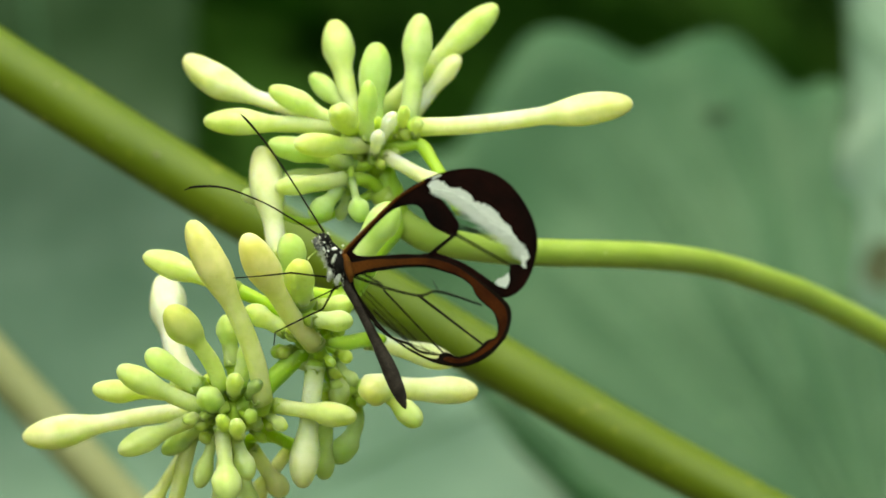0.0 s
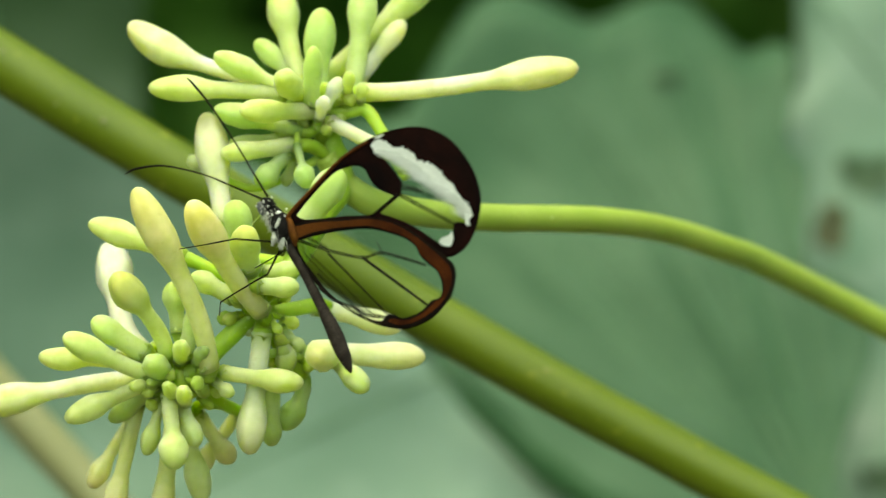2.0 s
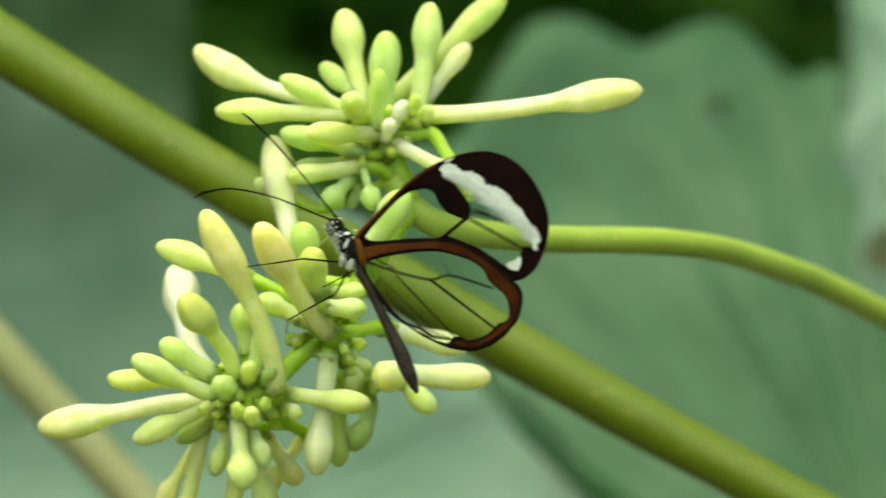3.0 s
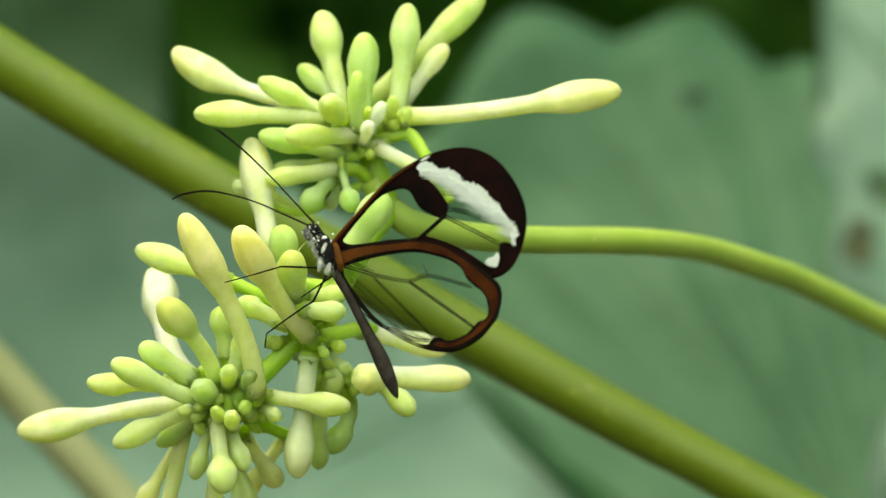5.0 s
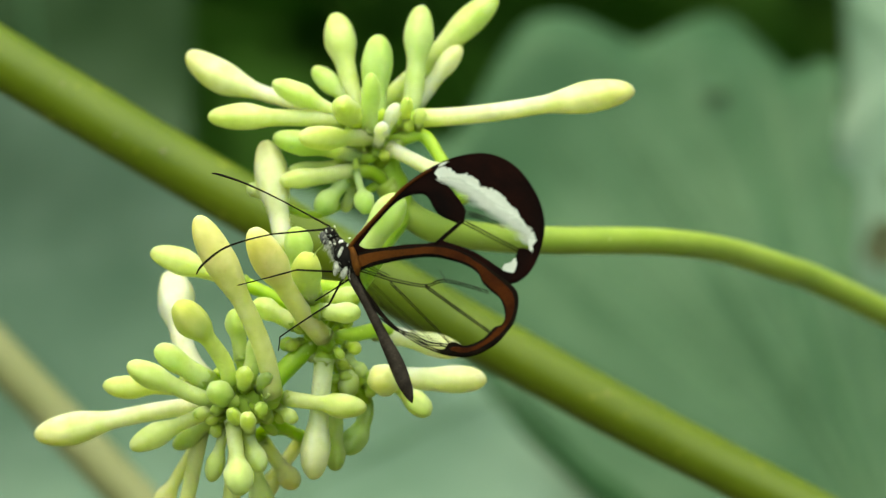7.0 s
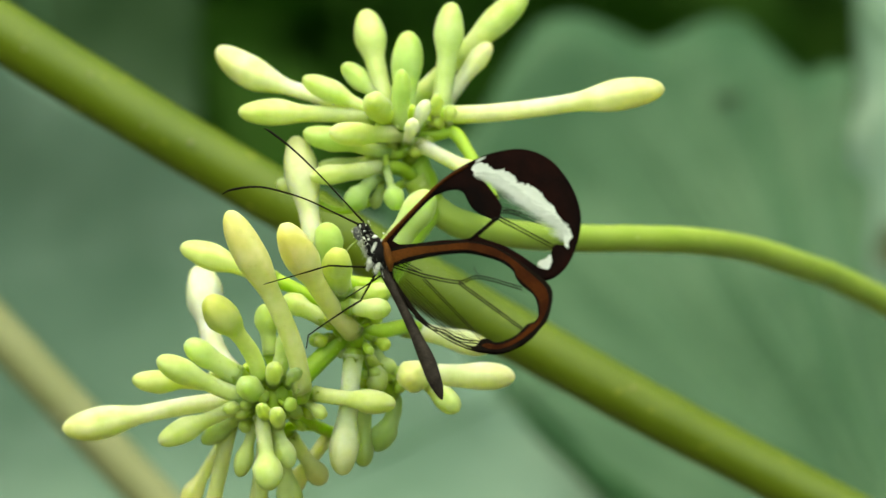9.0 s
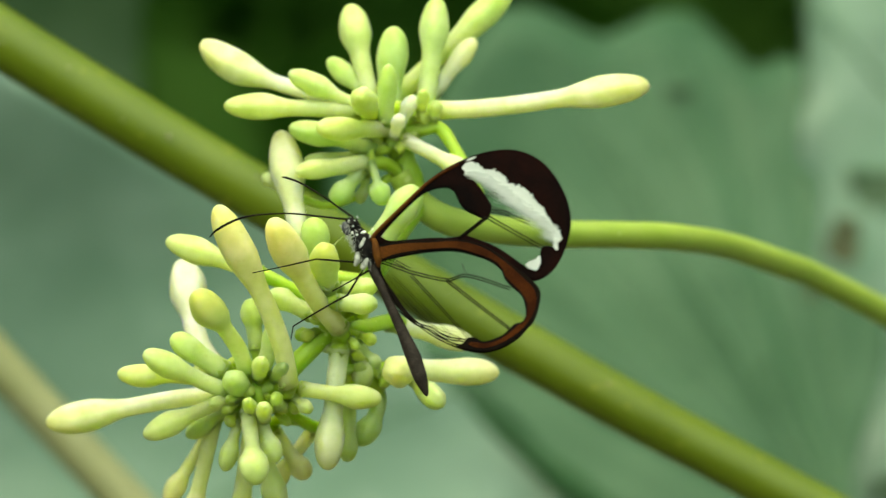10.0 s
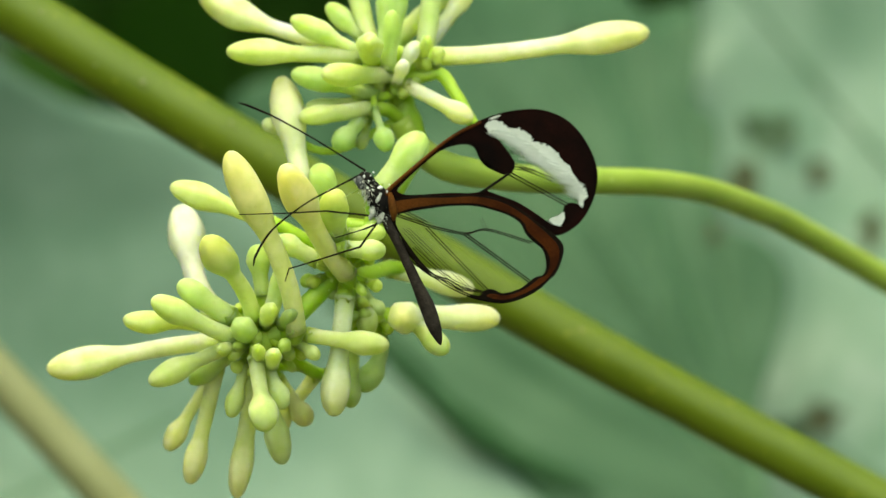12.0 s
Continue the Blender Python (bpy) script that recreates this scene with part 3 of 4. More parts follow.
bud((-10.5, 6.0, -28.8), (-17.4, 8.0, -38.1), 1.52, 0.89, RIPE, 0.50, 0.0)
bud((-6.9, -4.0, -16.9), (-8.6, -5.0, -34.0), 2.11, 1.28, CREAM, 0.50, 0.0)
bud((-12.4, -6.0, -22.4), (-0.9, -8.0, -23.9), 1.75, 1.00, PALE, 0.60, 0.0)
bud((-5.5, 2.0, -23.7), (-5.7, 2.0, -33.2), 1.45, 1.05, GREEN, 0.45, 0.0)
bud((-1.3, 4.0, -23.0), (-4.0, 3.0, -31.0), 1.86, 1.05, GREEN, 0.60, 0.8)
bud((1.3, 5.0, -20.0), (16.2, 6.0, -20.6), 1.99, 1.54, CREAM, 0.60, 0.0)
bud((3.1, 4.0, -20.2), (0.6, -7.0, -20.0), 2.31, 1.70, CREAM, 0.80, 0.0)
bud((2.0, 3.0, -20.1), (8.0, -1.0, -25.1), 1.7, 1.0, PALE, 0.62, 0.0)
bud((0.1, 8.0, -13.4), (12.8, 10.0, -16.6), 1.72, 1.22, CREAM, 0.60, 0.0)
bud((-7.5, -2.0, -16.0), (-9.3, -3.0, -17.1), 0.80, 0.64, GREEN, 0.60, 0.0)
bud((-13.7, -5.0, -23.5), (-10.8, -8.0, -25.5), 1.03, 0.64, GREEN, 0.60, 0.0)
bud((-19.0, -7.0, -26.2), (-19.7, -13.0, -23.7), 1.02, 0.64, GREEN, 0.80, 0.0)
bud((-17.4, -8.0, -26.5), (-17.4, -15.0, -24.4), 1.18, 0.87, PALE, 0.80, 0.0)
bud((-18.2, -6.0, -20.6), (-17.7, -12.0, -18.2), 1.26, 0.96, PALE, 0.80, 0.0)
bud((-15.8, -6.0, -21.0), (-14.5, -11.0, -18.9), 1.11, 0.80, GREEN, 0.80, 0.0)
bud((-25.2, -2.0, -20.0), (-27.5, -3.0, -19.9), 1.04, 0.80, PALE, 0.70, 0.0)
bud((-22.3, -5.0, -24.2), (-25.0, -9.0, -24.3), 0.95, 0.72, GREEN, 0.70, 0.0)
bud((-5.6, 0.0, -16.8), (-2.9, -2.0, -22.4), 1.60, 0.88, GREEN, 0.60, 0.5)
bud((-4.0, 2.0, -16.1), (-1.5, 1.0, -20.1), 1.53, 0.89, GREEN, 0.60, -0.3)
branch('peduncle', [(1.8, 9.0, 8.2, 1.8), (4.6, 10.0, 4.0, 1.96), (9.5, 11.0, 1.1, 2.13), (17.8, 16.8, -0.2, 2.07), (26.4, 22.9, -0.7, 2.04), (35.0, 29.1, -0.8, 2.03), (44.2, 37.9, -1.2, 2.05), (53.9, 52.7, -2.6, 2.06), (64.1, 67.6, -5.6, 2.15), (71.2, 78.3, -8.1, 2.19), (90.6, 99.9, -17.2, 2.25), (115.1, 106.0, -30.2, 2.36), (200.9, 98, -79.3, 2.54), (300, 220, -260, 3.2), (350, 430, -700, 4.5), (354, 452, -1300, 7)])
branch('branch', [(4.4, 10.0, 3.4, 2.13), (3.1, 10.0, 7.9, 1.96), (1.8, 10.0, 11.5, 1.88), (0.7, 9.0, 15.2, 1.55), (0.5, 8.0, 17.4, 0.98)])
branch('branch', [(4.4, 10.0, 3.8, 1.96), (1.7, 6.0, 0.1, 1.79), (-1.9, 1.0, -6.0, 1.61), (-5.5, -1.0, -11.6, 1.53), (-10.7, -3.0, -16.7, 1.36), (-14.7, -4.0, -20.7, 1.44), (-18.3, -4.0, -23.5, 1.60), (-19.9, -4.0, -24.7, 0.88)])
branch('branch', [(1.3, 8.0, 13.8, 1.06), (5.0, 7.0, 14.4, 0.98), (7.6, 7.0, 14.6, 0.98), (9.8, 6.0, 11.5, 0.89), (11.8, 5.0, 7.8, 0.89), (13.4, 4.0, 4.9, 0.73)])
branch('branch', [(-7.5, -2.0, -13.4, 1.28), (-3.5, 0.0, -13.8, 1.13), (0.5, 6.0, -13.2, 1.06), (2.5, 8.0, -13.5, 0.82)])
branch('branch', [(-7.5, -1.0, -13.7, 1.37), (-5.8, 0.0, -16.8, 1.21), (-3.4, 1.0, -20.1, 1.21), (-1.5, 3.0, -23.4, 1.13)])
branch('branch', [(-17.9, -3.0, -23.5, 1.28), (-14.0, 0.0, -26.1, 0.88), (-10.5, 5.0, -28.3, 0.89), (-7.6, 6.0, -28.4, 0.65)])
branch('branch', [(-4.0, 2.0, -20.1, 1.05), (-0.7, 4.0, -20.2, 1.05), (2.5, 6.0, -20.2, 1.14)])
branch('branch', [(-6.7, -2.0, -13.7, 1.12), (-6.7, -3.0, -15.5, 1.20), (-7.0, -4.0, -17.5, 1.12)])


def minis(centre, count, spread, seed):
    """Tiny young buds crowded round a fork of the stem, most of them on its open side."""
    rng = random.Random(seed)
    for _ in range(count):
        d = Vector((rng.gauss(0, 1), rng.gauss(-0.55, 0.7), rng.gauss(0, 1))).normalized()
        p = Vector(centre) + d * spread * rng.uniform(0.3, 0.75)
        q = p + d * rng.uniform(1.8, 3.4)
        bud(p, q, rng.uniform(0.6, 1.08), rng.uniform(0.42, 0.6), YOUNG, rng.uniform(0.7, 0.9), 0)


minis((0.8, 8, 14.5), 12, 5.2, 11)
minis((-18.5, -4, -23.5), 26, 6.0, 27)
minis((-7.0, -3, -13.5), 13, 5.0, 13)
minis((-2.5, 1, -19.5), 6, 4.2, 14)


def node_lump(at, size, seed):
    """A knotty swelling where the limbs of the stem meet, ridged by the scars of fallen buds."""
    bm = bmesh.new()
    bmesh.ops.create_icosphere(bm, subdivisions=4, radius=1.0)
    for v in bm.verts:
        d = v.co.copy()
        k = 1 + 0.28 * noise.noise(d * 1.6 + Vector((seed, 0, 0))) + 0.16 * noise.noise(d * 4.5 + Vector((0, seed, 0)))
        v.co = Vector((d.x * size[0], d.y * size[1], d.z * size[2])) * k / 1000
    part("node", bm, STEM, panicle, "knotty green node", Matrix.Translation(mm(at)))


node_lump((-18.6, -3.0, -23.6), (3.6, 2.6, 3.2), 1.0)
node_lump((-20.4, -3.5, -21.6), (2.2, 2.0, 2.2), 2.0)
node_lump((-7.2, -1.5, -13.6), (2.6, 2.2, 2.3), 3.0)
node_lump((0.9, 8.5, 14.0), (2.6, 2.2, 3.4), 4.0)
node_lump((-2.8, 1.8, -20.0), (1.8, 1.6, 1.9), 5.0)


def pedicels():
    """A short green stalk from each bud's foot back into the nearest limb of the stem."""
    for ob, foot, way, neck in BUDS:
        end = min(WOODY, key=lambda q: (q - (foot - way * 0.002)).length)
        gap = (end - foot).length
        if gap < 0.0006:
            continue
        bow = foot - way * gap * 0.45
        rows = spline([(*foot, neck * 0.92), (*(bow * 0.6 + (foot * 0.5 + end * 0.5) * 0.4), neck * 0.7), (*end, neck * 0.85)], 5)
        bm = bmesh.new()
        tube(bm, rows, 10, 0.08, foot.x * 900)
        part("pedicel", bm, STEM, ob, "short green stalk")


pedicels()


# ---- the butterfly ----
def wing_material(name, core, rim, scale, thin=0.0, grain=0.25, root=None):
    """Fine scales; root: a colour that the wing has at its root and loses over the first centimetre and a half."""
    mat, nt, p = material(name, 0.65, 0.06)
    r = ramp(nt, ((0.35, core), (0.65, rim)))
    nt.links.new(noise_of(nt, coords(nt), scale, 3.0), r.inputs["Fac"])
    g = ramp(nt, ((0.4, (1 - grain,) * 3), (0.6, (1 + 0.4 * grain,) * 3)))
    nt.links.new(noise_of(nt, coords(nt), 6000.0, 2.0), g.inputs["Fac"])
    c = r.outputs["Color"]
    if root:
        along = nt.nodes.new("ShaderNodeSeparateXYZ")
        nt.links.new(coords(nt), along.inputs[0])
        fade = node(nt, "ShaderNodeMapRange")
        fade.inputs["From Max"].default_value = 0.015
        nt.links.new(along.outputs["X"], fade.inputs["Value"])
        c = mixed(nt, fade.outputs[0], root, c)
    c = mixed(nt, 1.0, c, g.outputs["Color"], "MULTIPLY")
    nt.links.new(c, p.inputs["Base Color"])
    bumped(nt, p, noise_of(nt, coords(nt), 5000.0, 2.0), 0.3, 0.0001)
    if thin:
        # scales so thin that light shines through them
        let_through(nt, p, c, thin)
    return mat


def sheer(name, share):
    """White scales so sparse that the place behind shows through."""
    mat = wing_material(name, (0.9, 0.92, 0.88), (0.8, 0.83, 0.78), 500, 0.2, 0.06)
    nt = mat.node_tree
    out = nt.nodes["Material Output"].inputs["Surface"]
    solid = out.links[0].from_socket
    mix = nt.nodes.new("ShaderNodeMixShader")
    mix.inputs[0].default_value = share
    nt.links.new(nt.nodes.new("ShaderNodeBsdfTransparent").outputs[0], mix.inputs[1])
    nt.links.new(solid, mix.inputs[2])
    nt.links.new(mix.outputs[0], out)
    return mat


BLACK = wing_material("wing_black", (0.004, 0.002, 0.002), (0.015, 0.004, 0.003), 190, 0.1)
BROWN = wing_material("wing_brown", (0.108, 0.028, 0.007), (0.042, 0.011, 0.004), 230, 0.25, root=(0.15, 0.05, 0.011))
RUST = wing_material("root_rust", (0.2, 0.075, 0.016), (0.11, 0.04, 0.011), 900, 0.2)
RIM = wing_material("wing_rim", (0.006, 0.004, 0.003), (0.012, 0.008, 0.005), 300)
WHITE = wing_material("wing_white", (0.81, 0.828, 0.792), (0.756, 0.774, 0.729), 500, 0.15, 0.03)
SHEER = sheer("band_sheer", 0.62)
FUZZ = wing_material("body_dark", (0.004, 0.0035, 0.0035), (0.014, 0.012, 0.011), 1500)
DUSK = wing_material("abdomen_dark", (0.026, 0.02, 0.017), (0.05, 0.04, 0.034), 700)
FUZZ_PALE = wing_material("body_pale", (0.7, 0.7, 0.64), (0.35, 0.35, 0.31), 1800)
EYE_SKIN = wing_material("eye_skin", (0.05, 0.05, 0.052), (0.14, 0.14, 0.145), 4000)

GLASS = bpy.data.materials.new("wing_membrane")
GLASS.use_nodes = True
nt = GLASS.node_tree
nt.nodes.remove(nt.nodes["Principled BSDF"])
clear = node(nt, "ShaderNodeBsdfTransparent", Color=(0.985, 0.99, 0.98, 1))
gloss = node(nt, "ShaderNodeBsdfGlossy", Roughness=0.25)
fres = node(nt, "ShaderNodeFresnel", IOR=1.3)
mix = nt.nodes.new("ShaderNodeMixShader")
nt.links.new(fres.outputs[0], mix.inputs[0])
nt.links.new(clear.outputs[0], mix.inputs[1])
nt.links.new(gloss.outputs[0], mix.inputs[2])
nt.links.new(mix.outputs[0], nt.nodes["Material Output"].inputs["Surface"])

# outlines in the wing's plane, mm from the wing's root: x away from the body, z towards the head
FORE = [(-0.2, 1.4), (0.3, 2.7), (4.1, 6.1), (8.5, 9.8), (12.8, 12.2), (16.9, 13.5), (21.0, 13.7), (24.6, 12.1), (27.2, 8.7), (28.3, 5.0), (27.8, 1.6), (26.2, -1.5), (24.3, -3.1), (22.5, -3.5), (20.5, -2.6), (17.0, -0.3), (12.5, 1.5), (8.0, 1.3), (3.0, 1.1)]
FORE_CELL = [(1.2, 2.0), (1.7, 2.8), (4.1, 5.2), (7.6, 8.1), (10.5, 9.0), (12.0, 8.6), (12.7, 7.2), (13.6, 6.0), (15.6, 5.0), (16.1, 4.6), (12.6, 2.2), (8.0, 1.9), (2.7, 1.5)]
FORE_WINDOW = [(13.2, 11.3), (13.7, 11.9), (14.7, 12.2), (15.9, 11.6), (16.6, 11.1), (17.8, 11.1), (18.9, 10.5), (19.7, 9.6), (19.5, 9.3), (20.9, 9.1), (22.0, 8.6), (23.0, 7.7), (23.9, 6.5), (24.5, 6.1), (25.0, 5.0), (25.5, 4.3), (25.9, 3.5), (26.5, 3.1), (26.9, 2.3), (26.9, 1.7), (26.4, 1.2), (26.4, 0.4), (25.7, 0.7), (24.7, 0.9), (24.1, 0.6), (23.9, -0.6), (23.6, -1.9), (23.1, -2.4), (22.1, -2.2), (21.2, -1.6), (19.2, -0.2), (17.3, 0.9), (14.9, 1.8), (13.5, 2.4), (14.9, 3.5), (16.4, 4.6), (16.9, 5.0), (17.2, 6.2), (16.7, 7.2), (16.1, 8.1), (15.1, 9.4), (14.1, 10.3)]
BAND = [(13.2, 11.3), (13.7, 11.9), (14.7, 12.2), (15.9, 11.6), (16.6, 11.1), (17.8, 11.1), (18.9, 10.5), (19.7, 9.6), (19.5, 9.3), (20.9, 9.1), (22.0, 8.6), (23.0, 7.7), (23.9, 6.5), (24.5, 6.1), (25.0, 5.0), (25.5, 4.3), (25.9, 3.5), (26.5, 3.1), (26.9, 2.3), (26.9, 1.7), (26.4, 1.2), (26.4, 0.4), (25.8, 0.7), (25.8, 1.9), (25.6, 3.0), (24.6, 4.1), (22.8, 5.3), (21.3, 6.4), (20.2, 7.3), (19.1, 8.3), (17.9, 9.1), (16.6, 9.8), (15.4, 10.3), (13.9, 10.5)]
SPOT = [(21.7, -1.7), (22.2, -1.2), (23.1, -0.9), (23.7, -0.4), (23.9, -1.1), (23.6, -1.9), (23.2, -2.4), (22.3, -2.1)]
HIND = [(-0.2, 0.8), (3.8, 1.4), (8.0, 1.6), (12.1, 1.7), (15.4, 1.1), (18.2, -0.4), (20.1, -1.9), (22.3, -3.5), (23.4, -4.6), (23.7, -5.7), (23.4, -7.2), (22.7, -8.9), (21.7, -10.0), (20.5, -11.2), (19.0, -12.2), (17.4, -12.9), (15.6, -13.3), (13.9, -13.2), (11.9, -12.8), (9.9, -12.0), (8.0, -11.0), (5.3, -9.1), (2.9, -6.7), (1.4, -4.0), (0.3, -1.8)]
HIND_WINDOW = [(1.1, -1.1), (3.0, -0.6), (5.6, -0.1), (8.5, 0.3), (11.9, 0.4), (14.7, -0.2), (16.9, -1.0), (18.3, -2.1), (18.8, -3.3), (19.8, -4.4), (21.0, -5.4), (21.5, -6.8), (21.5, -8.4), (20.9, -9.3), (19.9, -9.6), (19.2, -10.2), (18.1, -11.1), (16.7, -11.7), (15.2, -12.0), (14.1, -11.5), (13.1, -11.6), (12.2, -12.4), (10.8, -12.2), (8.9, -11.3), (7.6, -10.6), (5.8, -9.3), (4.4, -7.9), (3.1, -6.1), (1.8, -4.2), (1.0, -2.6)]
HIND_CORE = [(-0.2, 0.4), (3.8, 1.1), (8.0, 1.3), (12.1, 1.5), (15.4, 0.8), (18.1, -0.7), (20.1, -2.3), (21.8, -3.8), (22.8, -4.9), (23.1, -6.0), (22.9, -7.4), (22.2, -8.8), (21.2, -10.0), (20.1, -10.9), (18.6, -11.8), (17.1, -12.5), (15.5, -12.9), (14.1, -12.8), (13.2, -12.4), (13.9, -12.1), (15.5, -12.3), (17.0, -12.0), (18.4, -11.3), (19.5, -10.5), (20.3, -9.8), (21.2, -9.4), (21.7, -8.3), (21.8, -6.8), (21.1, -5.4), (20.0, -4.3), (18.9, -3.2), (18.4, -2.0), (17.0, -0.9), (14.7, -0.1), (11.9, 0.6), (8.6, 0.5), (5.6, 0.2), (3.0, -0.3), (0.9, -0.9)]
HV1 = [(1.0, -1.1), (4.9, -2.4), (5.5, -2.6), (10.4, -3.6), (13.5, -3.0), (19.5, -4.7)]
HV2 = [(10.4, -3.6), (19.5, -10.4)]
HV3 = [(5.3, -2.9), (13.3, -11.5)]
HV4 = [(2.7, -3.1), (11.0, -11.3)]
HV5 = [(1.9, -3.1), (8.9, -10.6)]
HV6 = [(3.4, -7.6), (5.8, -9.5), (8.1, -10.3), (10.0, -11.4), (13.0, -11.8)]
HV7 = [(3.5, -5.7), (6.2, -8.3), (8.9, -10.4), (12.1, -11.6)]
HV8 = [(1.8, -0.4), (5.3, -2.2)]
SPUR = [(13.4, -3.0), (12.7, -1.4)]
FV1 = [(12.4, 1.9), (16.4, 4.8)]
FV2 = [(16.7, 4.9), (24.2, 0.8)]
FV3 = [(16.9, 5.8), (19.2, 5.4), (22.6, 4.1)]
FV4 = [(16.6, 8.0), (19.2, 7.7)]
FV5 = [(17.0, 6.2), (20.0, 5.3)]
MARK = [(13.8, 12.3), (14.5, 12.7), (15.4, 12.9), (15.0, 12.6), (14.3, 12.3)]


def plate(name, loops, mat, parent, depth, thick, label="", n=5, ragged=0.0):
    """A flat piece with holes, from smooth closed outlines; depth lifts it off the wing's plane."""
    cu = bpy.data.curves.new(name, "CURVE")
    cu.dimensions, cu.fill_mode = "2D", "BOTH"
    for loop in loops:
        pts = spline([*loop, loop[0]], n)[:-1]
        sp = cu.splines.new("POLY")
        sp.points.add(len(pts) - 1)
        for i, (q, p) in enumerate(zip(pts, sp.points)):
            w = ragged * noise.noise(Vector((i * 0.9, 2.0, 5.0)))
            p.co = ((q[0] + w) / 1000, (q[1] + w) / 1000, 0, 1)
        sp.use_cyclic_u = True
    cu.extrude = thick / 2000
    ob = bpy.data.objects.new(name, cu)
    scene.collection.objects.link(ob)
    me = bpy.data.meshes.new_from_object(ob.evaluated_get(bpy.context.evaluated_depsgraph_get()))
    bpy.data.objects.remove(ob)
    me.transform(Matrix.Translation((0, depth / 1000, 0)) @ Matrix.Rotation(radians(90), 4, "X"))
    me.materials.clear()
    me.materials.append(mat)
    me.name = name
    return child(name, me, parent, label, WORLD_OF[parent])


def rod(name, pts, r0, r1, mat, parent, depth=0.0, n=6, sides=8, label=""):
    """A thin tapering rod through (x, z) or (x, y, z), in mm in the parent's space."""
    rows = [(p[0], depth, p[1]) if len(p) == 2 else p for p in pts]
    line = spline(rows, n) if len(rows) > 2 else [np.array(rows[0], float) * (1 - t / 6) + np.array(rows[1], float) * t / 6 for t in range(7)]
    m = len(line) - 1
    bm = bmesh.new()
    tube(bm, [(*(np.array(q) / 1000), (r0 + (r1 - r0) * i / m) / 1000) for i, q in enumerate(line)], sides)
    return part(name, bm, mat, parent, label, WORLD_OF[parent])


def fringe(parent, depth):
    """Thin white scales trailing inwards from the lower edge of the white band, in streaks along the veins."""
    rng = random.Random(9)
    edge = spline(BAND[23:], 6)
    count = 420
    bm = bmesh.new()
    for i in range(count):
        u = i / count
        q = edge[int(u * (len(edge) - 1))]
        x, z = q[0] + rng.uniform(-0.6, 0.8), q[1] + rng.uniform(-0.5, 0.5)
        long = rng.uniform(0.3, 1.0) ** 2 * 4.2 * (0.25 + 0.75 * math.sin(math.pi * min(1.0, 0.1 + u)))
        w = rng.uniform(0.03, 0.09)
        dx, dz = -0.97, 0.22 + rng.uniform(-0.05, 0.05)
        pts = ((x + dz * w, z - dx * w), (x + dx * long, z + dz * long), (x - dz * w, z + dx * w), (x - dx * 0.6, z - dz * 0.6))
        bm.faces.new([bm.verts.new((px / 1000, (depth + 0.0004 * i * (1 if depth > 0 else -1)) / 1000, pz / 1000)) for px, pz in pts])
    part("scale_fringe", bm, SHEER, parent, "thin ragged white scales", WORLD_OF[parent], smooth=False)


butterfly = empty("butterfly", Matrix.Identity(4), "glasswing butterfly with clear wings, dark borders and a white band", "butterfly")


def wing_pair(side, turn):
    """A forewing and a hindwing; side is -1 for the near ones."""
    d = 0.2 * side
    at = Matrix.Rotation(radians(turn[0]), 4, "Y") @ Matrix.Rotation(radians(turn[1]), 4, "Z") @ Matrix.Translation((turn[2] / 1000, 0, turn[3] / 1000))
    fore = new("forewing")
    fore.parent = butterfly
    fore.matrix_basis = at
    WORLD_OF[fore] = at
    plate("border", (FORE, FORE_CELL, FORE_WINDOW), BLACK, fore, d, 0.06, "black-brown scaled border")
    plate("membrane", (FORE,), GLASS, fore, d, 0.012, "clear glassy membrane")
    plate("white_band", (BAND,), WHITE, fore, d + 0.09 * side, 0.04, "chalk-white band", ragged=0.4)
    plate("white_mark", (MARK,), WHITE, fore, d + 0.09 * side, 0.04, "tiny white mark on the leading edge")
    plate("white_spot", (SPOT,), WHITE, fore, d + 0.09 * side, 0.04, "small white spot", ragged=0.3)
    fringe(fore, d + 0.1 * side)
    rod("edge_vein", [FORE[0], *[(x, z - 0.3) for x, z in FORE[1:5]]], 0.3, 0.2, BROWN, fore, d + 0.02 * side)
    for v, r in ((FV1, 0.19), (FV2, 0.1), (FV3, 0.08), (FV4, 0.07), (FV5, 0.06)):
        rod("vein", v, r, r * 0.8, RIM, fore, d)
    hind = new("hindwing")
    hind.parent = butterfly
    hind.matrix_basis = at
    WORLD_OF[hind] = at
    e = d + 0.14 * side
    plate("border", (HIND, HIND_WINDOW), RIM, hind, e, 0.06, "dark brown border")
    plate("border_core", (HIND_CORE,), BROWN, hind, e + 0.07 * side, 0.05, "rusty orange-brown stripe along the border")
    plate("membrane", (HIND,), GLASS, hind, e, 0.012, "clear glassy membrane")
    for v, r in ((HV1, 0.095), (HV2, 0.1), (HV3, 0.07), (HV4, 0.035), (HV5, 0.03), (HV6, 0.11), (HV7, 0.05), (HV8, 0.08), (SPUR, 0.03)):
        rod("vein", v, r, r * 0.8, RIM, hind, e)


wing_pair(1, (0.05, 0.6, -0.38, -0.42))
wing_pair(-1, (0, 0, 0, 0))


def lathe(rows, sides=14):
    bm = bmesh.new()
    tube(bm, [tuple(v / 1000 for v in r) for r in rows], sides, 0.12, rows[0][0])
    return bm


